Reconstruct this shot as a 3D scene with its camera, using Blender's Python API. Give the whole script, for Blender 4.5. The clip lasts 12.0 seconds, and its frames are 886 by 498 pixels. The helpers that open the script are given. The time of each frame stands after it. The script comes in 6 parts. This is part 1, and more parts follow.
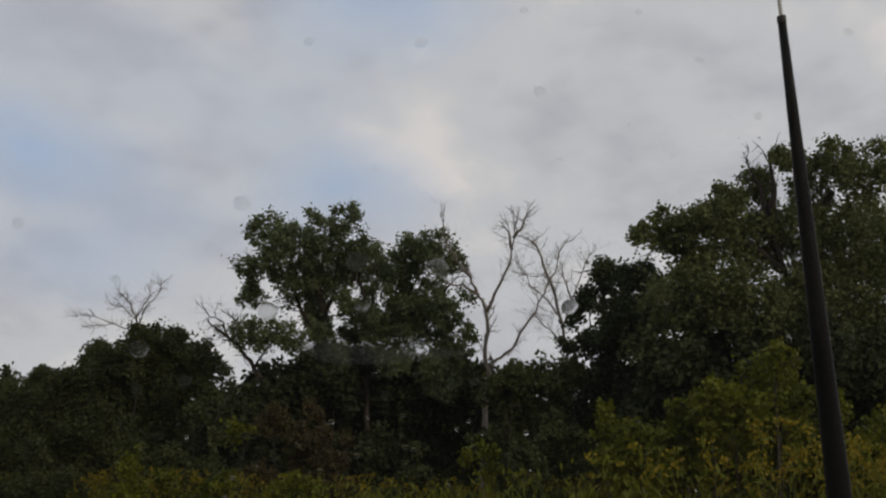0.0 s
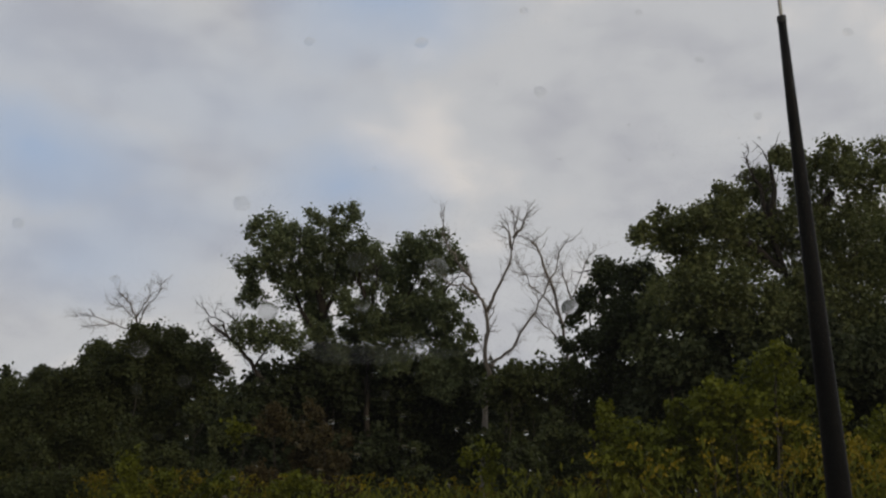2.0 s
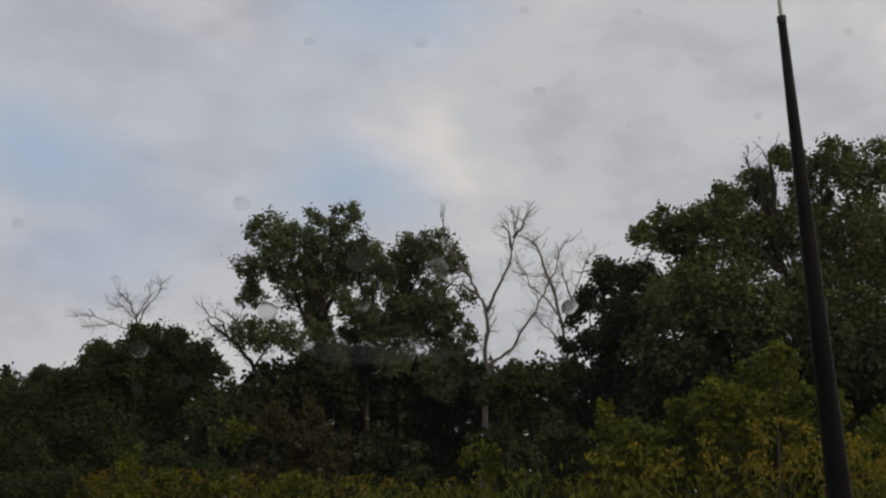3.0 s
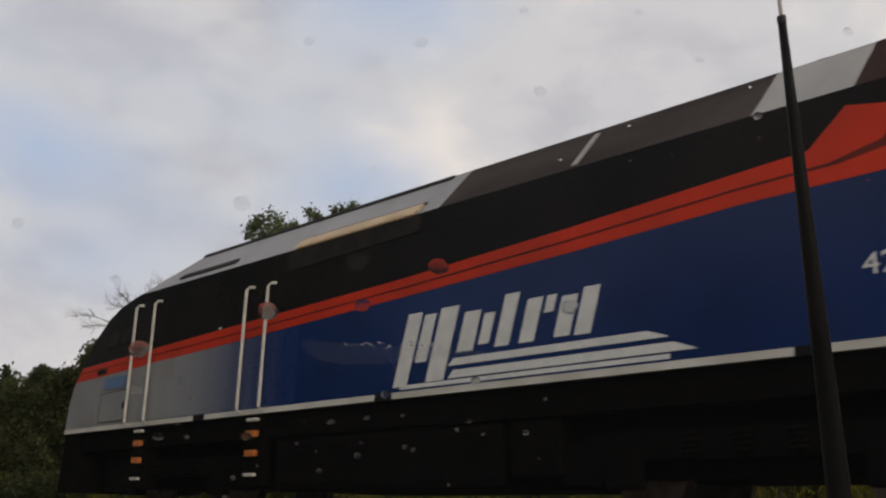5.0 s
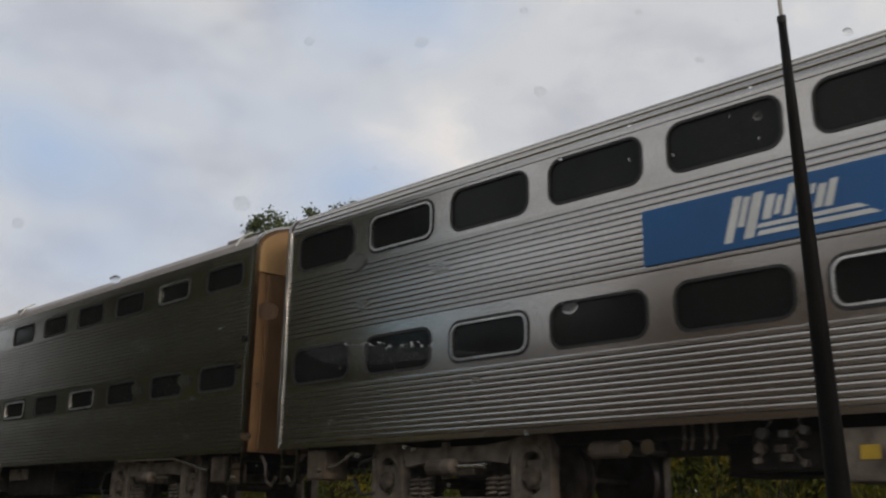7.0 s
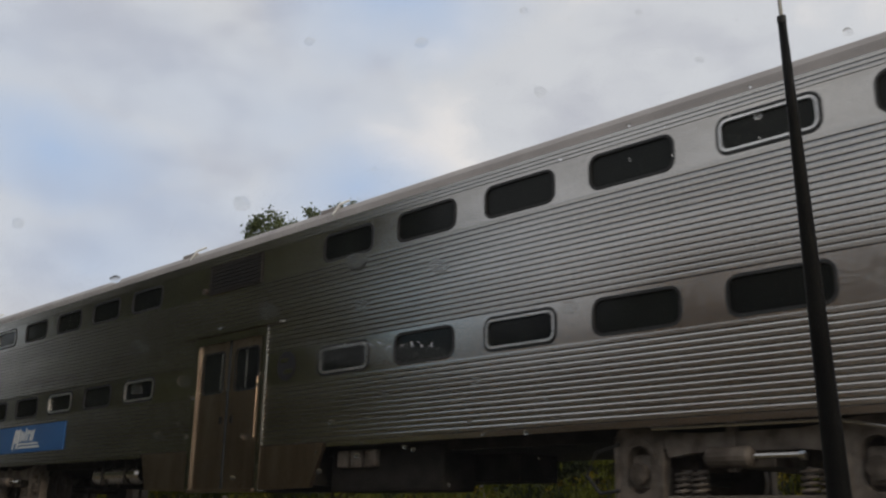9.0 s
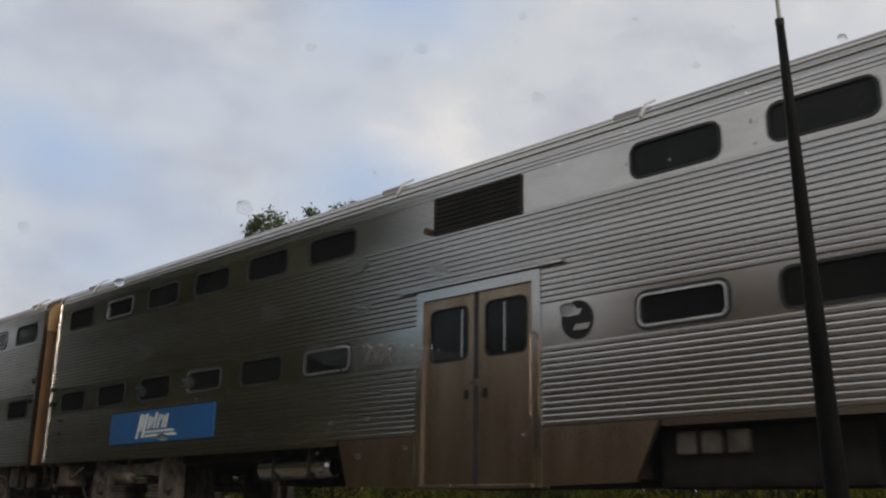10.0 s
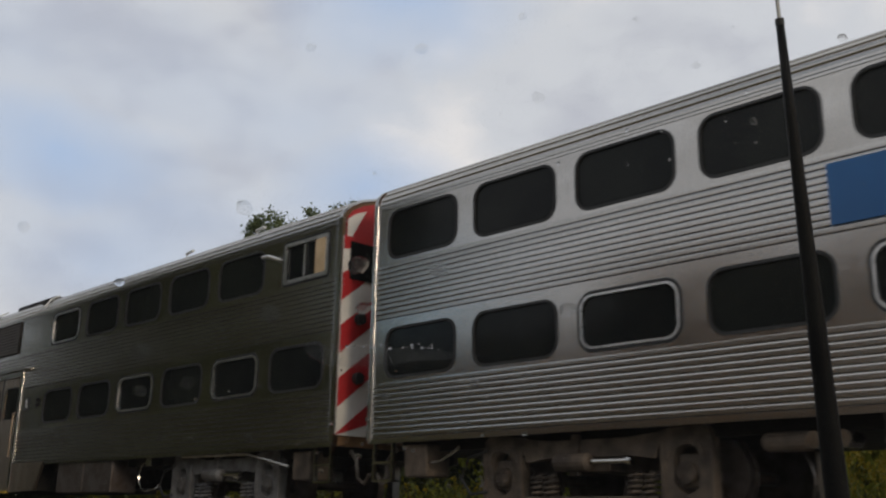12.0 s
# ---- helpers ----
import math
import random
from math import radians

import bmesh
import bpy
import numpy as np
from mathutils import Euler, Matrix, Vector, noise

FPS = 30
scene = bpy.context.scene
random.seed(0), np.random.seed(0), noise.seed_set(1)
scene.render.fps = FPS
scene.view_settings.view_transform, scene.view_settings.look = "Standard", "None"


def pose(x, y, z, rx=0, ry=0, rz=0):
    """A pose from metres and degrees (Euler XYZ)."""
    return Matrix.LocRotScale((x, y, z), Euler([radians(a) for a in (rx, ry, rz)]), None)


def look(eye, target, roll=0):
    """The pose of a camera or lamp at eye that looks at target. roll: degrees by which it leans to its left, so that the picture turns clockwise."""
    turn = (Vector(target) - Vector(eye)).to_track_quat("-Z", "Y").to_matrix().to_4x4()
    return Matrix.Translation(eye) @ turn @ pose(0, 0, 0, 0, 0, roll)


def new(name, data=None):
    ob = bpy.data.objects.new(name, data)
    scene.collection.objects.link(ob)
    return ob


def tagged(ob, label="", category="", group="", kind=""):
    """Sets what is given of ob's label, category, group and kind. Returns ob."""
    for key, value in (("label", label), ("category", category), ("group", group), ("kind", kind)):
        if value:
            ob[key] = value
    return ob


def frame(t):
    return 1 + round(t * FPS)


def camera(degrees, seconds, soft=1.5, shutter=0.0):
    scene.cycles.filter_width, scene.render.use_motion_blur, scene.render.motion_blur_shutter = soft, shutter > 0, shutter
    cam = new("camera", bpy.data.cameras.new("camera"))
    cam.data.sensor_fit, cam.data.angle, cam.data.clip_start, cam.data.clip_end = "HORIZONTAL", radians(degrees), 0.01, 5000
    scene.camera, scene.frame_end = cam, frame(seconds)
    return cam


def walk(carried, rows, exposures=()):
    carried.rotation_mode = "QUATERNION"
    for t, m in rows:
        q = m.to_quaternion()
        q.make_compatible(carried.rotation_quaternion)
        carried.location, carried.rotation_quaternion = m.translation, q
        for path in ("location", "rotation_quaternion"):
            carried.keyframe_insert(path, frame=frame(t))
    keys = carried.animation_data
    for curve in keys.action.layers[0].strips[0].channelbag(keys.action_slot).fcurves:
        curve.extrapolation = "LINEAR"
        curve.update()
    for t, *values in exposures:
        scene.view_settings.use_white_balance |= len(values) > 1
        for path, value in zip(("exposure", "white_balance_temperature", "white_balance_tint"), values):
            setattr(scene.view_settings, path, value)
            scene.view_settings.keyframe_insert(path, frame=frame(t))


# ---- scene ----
cam = camera(48.8, 12.0, soft=2.25, shutter=0.06)
EYE = 1.4
AIM = pose(0, 0, 0, 90 + 15.521) @ pose(0, 0, 0, 0, 0, 1.003)
walk(cam, [(0.0, Matrix.Translation((0, 0, EYE)) @ AIM),
           (9.0, Matrix.Translation((0, 0, EYE)) @ AIM),
           (9.4, Matrix.Translation((0, -0.008, EYE)) @ AIM),
           (12.0, Matrix.Translation((0, -0.008, EYE)) @ AIM)],
     exposures=[(0.0, -0.22, 6550, 10), (3.8, -0.2, 6550, 10), (4.8, 0.03, 6750, 12.5), (5.5, 0.04, 6800, 12.5), (6.0, 0.05, 6750, 12), (6.9, 0.05, 6500, 10), (8.8, 0.06, 6400, 10), (12.0, 0.05, 6350, 10)])

# the line of the track: heading, and a point of its centre line
HEAD = 44.776
RAIL = 1.47
ALONG = Vector((math.sin(radians(HEAD)), -math.cos(radians(HEAD)), 0))
ACROSS = Vector((math.cos(radians(HEAD)), math.sin(radians(HEAD)), 0))
CENTRE = ACROSS * 10.585


def on_track(u, v, z):
    """World place of a point u metres back along the track, v metres beyond its centre line, z above the rails."""
    return CENTRE + ALONG * u + ACROSS * v + Vector((0, 0, RAIL + z))


# ---- light ----
world = bpy.data.worlds.new("sky")
scene.world = world
world.use_nodes = True


def cloud_nodes(nt, vector_socket, sky_socket):
    """Broken cloud over blue sky; returns the colour socket."""
    def noise_node(scale, detail, rough, offset):
        mp = nt.nodes.new("ShaderNodeMapping")
        mp.inputs["Location"].default_value = offset
        mp.inputs["Scale"].default_value = (1, 1, 1.9)
        nt.links.new(vector_socket, mp.inputs["Vector"])
        n = nt.nodes.new("ShaderNodeTexNoise")
        n.inputs["Scale"].default_value, n.inputs["Detail"].default_value, n.inputs["Roughness"].default_value = scale, detail, rough
        nt.links.new(mp.outputs[0], n.inputs["Vector"])
        return n.outputs["Fac"]

    def ramp(socket, stops):
        r = nt.nodes.new("ShaderNodeValToRGB")
        r.color_ramp.interpolation = "EASE"
        while len(r.color_ramp.elements) < len(stops):
            r.color_ramp.elements.new(0.5)
        for e, (p, c) in zip(r.color_ramp.elements, stops):
            e.position, e.color = p, (*c, 1)
        nt.links.new(socket, r.inputs[0])
        return r.outputs[0]

    def mix(fac, a, b):
        m = nt.nodes.new("ShaderNodeMix")
        m.data_type = "RGBA"
        nt.links.new(fac, m.inputs[0])
        nt.links.new(a, m.inputs[6])
        nt.links.new(b, m.inputs[7])
        return m.outputs[2]
    cover = ramp(noise_node(2.6, 6, 0.52, (0.3, 1.1, 0.2)), [(0.30, (0, 0, 0)), (0.50, (1, 1, 1))])
    body = ramp(noise_node(4.2, 5, 0.5, (2.0, 0.4, 0.9)), [(0.33, (0.50, 0.51, 0.545)), (0.5, (0.61, 0.61, 0.625)), (0.68, (0.80, 0.775, 0.755))])
    return mix(cover, sky_socket, body)


wn = world.node_tree
sky = wn.nodes.new("ShaderNodeTexSky")
sky.sky_type, sky.sun_disc = "NISHITA", False
sky.sun_elevation, sky.sun_rotation = radians(14), radians(118)
dim = wn.nodes.new("ShaderNodeMix")
dim.data_type, dim.blend_type = "RGBA", "MULTIPLY"
dim.inputs[0].default_value, dim.inputs[7].default_value = 1.0, (0.1, 0.1, 0.1, 1)
wn.links.new(sky.outputs[0], dim.inputs[6])
where = wn.nodes.new("ShaderNodeTexCoord")
back = wn.nodes["Background"]
wn.links.new(cloud_nodes(wn, where.outputs["Generated"], dim.outputs[2]), back.inputs[0])
back.inputs[1].default_value = 1.0

sun = new("sun", bpy.data.lights.new("sun", "SUN"))
sun.data.energy, sun.data.angle, sun.data.color = 0.80, radians(12), (1.0, 0.82, 0.6)
sun.matrix_world = look(ALONG * 30 - ACROSS * 8 + Vector((0, 0, 9)), (0, 0, 0))

# ---- materials ----


def material(name, base, rough=0.6, metal=0.0, second=None, scale=3.0, grain=40.0, bump=0.15, per_piece=0.0, stretch=(1, 1, 1), wear=0.5, gloss=0.5, vary=0.1):
    """A surface with stains at one scale and grain at another."""
    m = bpy.data.materials.new(name)
    m.use_nodes = True
    nt = m.node_tree
    p = nt.nodes["Principled BSDF"]
    p.inputs["Metallic"].default_value, p.inputs["Specular IOR Level"].default_value = metal, gloss
    tc = nt.nodes.new("ShaderNodeTexCoord")
    mp = nt.nodes.new("ShaderNodeMapping")
    mp.inputs["Scale"].default_value = stretch
    nt.links.new(tc.outputs["Object"], mp.inputs[0])
    big, fine = nt.nodes.new("ShaderNodeTexNoise"), nt.nodes.new("ShaderNodeTexNoise")
    for n, s, d in ((big, scale, 4), (fine, grain, 3)):
        n.inputs["Scale"].default_value, n.inputs["Detail"].default_value = s, d
        nt.links.new(mp.outputs[0], n.inputs["Vector"])
    r = nt.nodes.new("ShaderNodeValToRGB")
    second = second or tuple(c * 0.72 for c in base)
    r.color_ramp.elements[0].position, r.color_ramp.elements[0].color = 0.5 - 0.3 * wear, (*second, 1)
    r.color_ramp.elements[1].position, r.color_ramp.elements[1].color = 0.5 + 0.3 * wear, (*base, 1)
    nt.links.new(big.outputs["Fac"], r.inputs[0])
    colour = r.outputs[0]
    if per_piece:
        info = nt.nodes.new("ShaderNodeNewGeometry")
        mr = nt.nodes.new("ShaderNodeMapRange")
        mr.inputs[3].default_value, mr.inputs[4].default_value = 1 - per_piece, 1 + per_piece
        nt.links.new(info.outputs["Random Per Island"], mr.inputs[0])
        mul = nt.nodes.new("ShaderNodeMix")
        mul.data_type, mul.blend_type = "RGBA", "MULTIPLY"
        mul.inputs[0].default_value = 1
        nt.links.new(colour, mul.inputs[6])
        nt.links.new(mr.outputs[0], mul.inputs[7])
        colour = mul.outputs[2]
    nt.links.new(colour, p.inputs["Base Color"])
    rr = nt.nodes.new("ShaderNodeMapRange")
    rr.inputs[3].default_value, rr.inputs[4].default_value = max(0.02, rough - vary), min(1, rough + vary)
    nt.links.new(fine.outputs["Fac"], rr.inputs[0])
    nt.links.new(rr.outputs[0], p.inputs["Roughness"])
    if bump:
        b = nt.nodes.new("ShaderNodeBump")
        b.inputs["Strength"].default_value, b.inputs["Distance"].default_value = bump, 0.01
        nt.links.new(fine.outputs["Fac"], b.inputs["Height"])
        nt.links.new(b.outputs[0], p.inputs["Normal"])
    return m


def leafy(name, dark, light, spread=0.09):
    """Foliage: matt leaves that let some light through, each its own shade."""
    m = material(name, light, 0.62, 0, dark, 0.5, 6, 0, per_piece=spread, wear=0.7)
    nt = m.node_tree
    p = nt.nodes["Principled BSDF"]
    p.inputs["Specular IOR Level"].default_value = 0.2
    tr = nt.nodes.new("ShaderNodeBsdfTranslucent")
    nt.links.new(p.inputs["Base Color"].links[0].from_socket, tr.inputs[0])
    mx = nt.nodes.new("ShaderNodeMixShader")
    mx.inputs[0].default_value = 0.3
    nt.links.new(p.outputs[0], mx.inputs[1])
    nt.links.new(tr.outputs[0], mx.inputs[2])
    nt.links.new(mx.outputs[0], nt.nodes["Material Output"].inputs[0])
    return m


def glass_like(name, colour, rough, ior=1.33):
    m = bpy.data.materials.new(name)
    m.use_nodes = True
    p = m.node_tree.nodes["Principled BSDF"]
    p.inputs["Base Color"].default_value = (*colour, 1)
    p.inputs["Roughness"].default_value, p.inputs["IOR"].default_value = rough, ior
    p.inputs["Transmission Weight"].default_value = 1
    return m


STEEL = material("stainless_steel", (0.50, 0.482, 0.456), 0.215, 1.0, (0.385, 0.368, 0.342), 0.7, 8, 0, stretch=(0.25, 1, 2.5), vary=0.015)
STEEL_FLAT = material("flat_stainless_steel", (0.49, 0.472, 0.45), 0.18, 1.0, (0.40, 0.38, 0.355), 1.2, 25, 0, stretch=(0.5, 1, 1.5))
# brown that doors and skirts mirror, plus some dirt, is put into this colour
DOOR_STEEL = material("brown_tinted_door_steel", (0.38, 0.295, 0.215), 0.30, 1.0, (0.255, 0.185, 0.130), 1.3, 60, 0, stretch=(2, 1, 0.4))
ROOF_GREY = material("weathered_roof_steel", (0.44, 0.40, 0.37), 0.5, 0.5, (0.32, 0.29, 0.27), 0.9, 20, 0.1)
DARK_GLASS = material("dark_window_glass", (0.009, 0.010, 0.011), 0.06, 0, (0.015, 0.017, 0.016), 1.0, 4, 0, gloss=0.10)
RUBBER = material("black_rubber", (0.02, 0.02, 0.02), 0.6)
FRAME_ALU = material("bright_window_frame", (0.75, 0.74, 0.72), 0.3, 1.0, None, 3, 30, 0.03)
GROOVE = material("dark_groove_finish", (0.050, 0.044, 0.039), 0.8, 0.2, (0.020, 0.018, 0.016), 2, 20, 0.1, gloss=0.2)
# near-black, far darker than the underframe colour of the cars
LOCO_UNDER = material("black_running_gear", (0.0045, 0.0042, 0.004), 0.9, 0, (0.003, 0.003, 0.003), 3, 25, 0.2, gloss=0.02)
UNDER = material("grimy_underframe", (0.024, 0.021, 0.019), 0.8, 0, (0.011, 0.010, 0.009), 3, 25, 0.3, gloss=0.15)
TRUCK_GREY = material("dusty_truck_steel", (0.185, 0.155, 0.13), 0.7, 0.1, (0.06, 0.046, 0.036), 4, 30, 0.3)
TRUCK_BROWN = material("brown_dusty_truck_steel", (0.125, 0.095, 0.070), 0.7, 0.1, (0.04, 0.029, 0.022), 4, 30, 0.3)
WHEEL_STEEL = material("wheel_steel", (0.12, 0.10, 0.09), 0.5, 0.7, (0.07, 0.05, 0.04), 5, 30, 0.2)
BANNER_BLUE = material("blue_banner", (0.009, 0.105, 0.31), 0.45, 0, (0.008, 0.085, 0.25), 1.0, 30, 0.02)
LETTER_WHITE = material("white_lettering", (0.72, 0.74, 0.74), 0.5, 0, (0.6, 0.62, 0.62), 4, 40, 0.02)
LETTER_DARK = material("dark_numbers", (0.022, 0.022, 0.025), 0.6, 0, None, 4, 40, 0.02, gloss=0.2)
NUMBER_FADED = material("worn_numbers", (0.10, 0.09, 0.08), 0.7, 0, (0.18, 0.165, 0.15), 9, 40, 0.02, gloss=0.2)
TRUCK_COOL = material("grey_truck_steel", (0.19, 0.185, 0.185), 0.55, 0.3, (0.085, 0.08, 0.078), 4, 30, 0.3)
LOCO_BLUE = material("locomotive_blue_paint", (0.0055, 0.026, 0.118), 0.22, 0, (0.0045, 0.021, 0.092), 0.8, 12, 0.02, gloss=0.2)
LOCO_BLACK = material("locomotive_black_paint", (0.007, 0.007, 0.008), 0.3, 0, (0.012, 0.011, 0.011), 0.8, 12, 0.03, gloss=0.07)
LOCO_RED = material("red_orange_stripe", (0.62, 0.038, 0.012), 0.35, 0, (0.47, 0.034, 0.013), 1.0, 12, 0.02, gloss=0.15)
LINE_RED = material("dark_red_line", (0.14, 0.018, 0.012), 0.4, 0, (0.05, 0.012, 0.01), 1.0, 12, 0.02, gloss=0.15)
LOCO_GREY = material("grey_roof_paint", (0.28, 0.29, 0.30), 0.45, 0.1, (0.22, 0.22, 0.23), 1.0, 15, 0.05)
LOCO_ROOF = material("sooty_roof_paint", (0.060, 0.048, 0.045), 0.8, 0, (0.016, 0.013, 0.012), 0.8, 15, 0.05, stretch=(0.4, 1, 1), gloss=0.08)
LOCO_PALE = material("pale_grey_roof_paint", (0.36, 0.35, 0.34), 0.5, 0, (0.26, 0.25, 0.24), 1.0, 15, 0.05)
LOCO_BROWN = material("sooty_brown_roof_paint", (0.040, 0.020, 0.017), 0.8, 0, (0.016, 0.010, 0.009), 0.8, 15, 0.05, gloss=0.08)
NAME_BLUE = material("light_blue_name_panel", (0.10, 0.19, 0.36), 0.4, 0, (0.08, 0.16, 0.31), 2.0, 20, 0.02)
CAB_GLASS = material("cab_window_glass", (0.03, 0.03, 0.032), 0.05, 0, (0.02, 0.02, 0.022), 1.0, 4, 0, gloss=0.8)


def fading(name, start, stop, grey, blue):
    """Grey paint that fades along the side into blue."""
    m = material(name, blue, 0.3, 0, None, 0.8, 12, 0.02, gloss=0.25)
    nt = m.node_tree
    tc, ax = nt.nodes.new("ShaderNodeTexCoord"), nt.nodes.new("ShaderNodeSeparateXYZ")
    nt.links.new(tc.outputs["Object"], ax.inputs[0])
    k = nt.nodes.new("ShaderNodeMapRange")
    k.interpolation_type = "SMOOTHSTEP"
    k.inputs[1].default_value, k.inputs[2].default_value = start, stop
    nt.links.new(ax.outputs[0], k.inputs[0])
    mx = nt.nodes.new("ShaderNodeMix")
    mx.data_type = "RGBA"
    mx.inputs[6].default_value, mx.inputs[7].default_value = (*grey, 1), (*blue, 1)
    nt.links.new(k.outputs[0], mx.inputs[0])
    nt.links.new(mx.outputs[2], nt.nodes["Principled BSDF"].inputs["Base Color"])
    return m


# paint fade, drawn out further back to hold a lighter reflection in the blue
FADE = fading("grey_fading_to_blue", 4.2, 7.9, (0.25, 0.26, 0.28), (0.006, 0.028, 0.122))
LOCO_WHITE = material("white_sill_stripe", (0.62, 0.62, 0.58), 0.45, 0, (0.48, 0.47, 0.43), 1.5, 15, 0.03)
TAN = material("tan_grille", (0.60, 0.44, 0.26), 0.5, 0, (0.46, 0.33, 0.19), 3, 25, 0.1)
RAIL_PAINT = material("white_handrail_paint", (0.66, 0.66, 0.63), 0.4, 0, None, 5, 40, 0.03)
STEP_ORANGE = material("orange_step_edge", (0.55, 0.16, 0.03), 0.6, 0, None, 5, 40, 0.1)
# the gold of low sun on the car ends is put into this colour
END_TAN = material("sunlit_end_steel", (0.50, 0.33, 0.155), 0.45, 0.25, (0.35, 0.21, 0.095), 1.4, 20, 0.1, stretch=(1, 1, 0.5))
# uneven brown for the end sheets and posts
END_BROWN = material("brown_end_steel", (0.26, 0.15, 0.072), 0.55, 0.2, (0.12, 0.064, 0.032), 1.2, 20, 0.1, stretch=(1, 1, 0.5))
BELLOWS = material("brown_diaphragm", (0.16, 0.085, 0.045), 0.7, 0, (0.09, 0.05, 0.03), 3, 25, 0.3)
STRIPE_RED = material("red_warning_stripe", (0.45, 0.02, 0.025), 0.45, 0, (0.36, 0.02, 0.02), 2, 25, 0.03)
STRIPE_WHITE = material("white_warning_stripe", (0.74, 0.72, 0.68), 0.45, 0, (0.6, 0.57, 0.52), 2, 25, 0.03)
FLAG_RED = material("flag_red", (0.42, 0.05, 0.04), 0.5)
YELLOW = material("yellow_step_edge", (0.55, 0.36, 0.03), 0.6, 0, None, 5, 30, 0.1)
BARK = material("grey_brown_bark", (0.055, 0.045, 0.034), 0.9, 0, (0.028, 0.023, 0.018), 2, 18, 0.6, stretch=(1, 1, 0.3))
DEAD_WOOD = material("bleached_dead_wood", (0.22, 0.195, 0.17), 0.85, 0, (0.12, 0.105, 0.09), 2, 16, 0.5, stretch=(1, 1, 0.3))
LEAF_MAIN = leafy("deep_green_leaves", (0.074, 0.095, 0.044), (0.152, 0.182, 0.084))
LEAF_OAK = leafy("olive_green_leaves", (0.105, 0.114, 0.054), (0.210, 0.222, 0.105))
LEAF_BROAD = leafy("broad_olive_leaves", (0.068, 0.082, 0.029), (0.145, 0.164, 0.058))
LEAF_OLIVE = leafy("olive_brown_leaves", (0.037, 0.047, 0.015), (0.080, 0.094, 0.032))
# dark green that also carries the shade below the tall tree and the oak
LEAF_DARK = leafy("dark_and_shaded_leaves", (0.027, 0.035, 0.014), (0.058, 0.072, 0.028))
# paler than the other leaves to lighten what the low steel mirrors
LEAF_BUSH = leafy("pale_mirrored_scrub", (0.20, 0.18, 0.095), (0.34, 0.305, 0.165))
LEAF_LIGHT = leafy("yellow_green_leaves", (0.060, 0.075, 0.005), (0.148, 0.160, 0.012))
LEAF_RUST = leafy("brownish_leaves", (0.045, 0.036, 0.015), (0.090, 0.070, 0.027))
# made pale so that the lower steel mirrors a bright tan
LEAF_HEDGE = leafy("pale_mirrored_hedge_leaves", (0.34, 0.235, 0.14), (0.54, 0.385, 0.235))
WEED_GREEN = leafy("weed_stems", (0.070, 0.082, 0.008), (0.155, 0.165, 0.017))
WEED_GOLD = leafy("goldenrod_flowers", (0.15, 0.118, 0.007), (0.28, 0.212, 0.012))
GROUND = material("dry_grass_ground", (0.19, 0.15, 0.08), 0.95, 0, (0.10, 0.085, 0.04), 0.4, 12, 0.5)
BALLAST = material("grey_ballast", (0.22, 0.20, 0.18), 0.95, 0, (0.11, 0.10, 0.09), 3, 14, 0.8)
TIMBER = material("creosoted_timber", (0.07, 0.055, 0.04), 0.9, 0, (0.035, 0.03, 0.025), 4, 20, 0.4)
PANE = glass_like("windscreen_glass", (0.97, 0.98, 0.98), 0.0, 1.12)


def hazed(m, amount):
    """A thin film that scatters a little daylight: dust on the windscreen, added paleness in the water."""
    nt = m.node_tree
    film = nt.nodes.new("ShaderNodeBsdfTranslucent")
    film.inputs[0].default_value = (0.8, 0.8, 0.78, 1)
    both = nt.nodes.new("ShaderNodeMixShader")
    both.inputs[0].default_value = amount
    nt.links.new(nt.nodes["Principled BSDF"].outputs[0], both.inputs[1])
    nt.links.new(film.outputs[0], both.inputs[2])
    nt.links.new(both.outputs[0], nt.nodes["Material Output"].inputs[0])


# haze mixed in to lift the darks seen through glass and water
hazed(PANE, 0.003)
WATER = glass_like("rain_water", (0.95, 0.95, 0.95), 0.10, 1.33)
SMEAR = glass_like("smeared_water", (0.97, 0.97, 0.98), 0.03, 1.33)
hazed(SMEAR, 0.014)
hazed(WATER, 0.007)
CABIN = material("dark_cabin_lining", (0.02, 0.02, 0.021), 0.9, 0, None, 4, 60, 0.1)
ANTENNA_BLACK = material("black_antenna_rod", (0.005, 0.005, 0.0055), 0.5, 0, (0.010, 0.010, 0.010), 6, 60, 0.1, gloss=0.1)
CAR_PAINT = material("dark_car_paint", (0.03, 0.03, 0.035), 0.25, 0.3, None, 2, 40, 0.02)

# ---- mesh helpers ----


def part(name, bm, mat, parent=None, label="", smooth=False):
    me = bpy.data.meshes.new(name)
    bm.to_mesh(me)
    bm.free()
    me.materials.append(mat)
    if smooth:
        me.polygons.foreach_set("use_smooth", [True] * len(me.polygons))
    ob = new(name, me)
    ob.parent = parent
    return tagged(ob, label) if label else ob


def share(name, me, parent, m):
    ob = new(name, me)
    ob.parent = parent
    ob.matrix_basis = m
    return ob


def box(bm, x0, x1, y0, y1, z0, z1, bevel=0.0):
    v = [bm.verts.new((x, y, z)) for x in (x0, x1) for y in (y0, y1) for z in (z0, z1)]
    fs = [bm.faces.new([v[i] for i in q]) for q in ((0, 1, 3, 2), (4, 6, 7, 5), (0, 4, 5, 1), (2, 3, 7, 6), (0, 2, 6, 4), (1, 5, 7, 3))]
    if bevel:
        bmesh.ops.bevel(bm, geom=list({e for f in fs for e in f.edges}), offset=bevel, segments=2, affect="EDGES", profile=0.6)
    return bm


def boxes(*specs, bevel=0.0):
    bm = bmesh.new()
    for s in specs:
        box(bm, *s, bevel=bevel)
    return bm


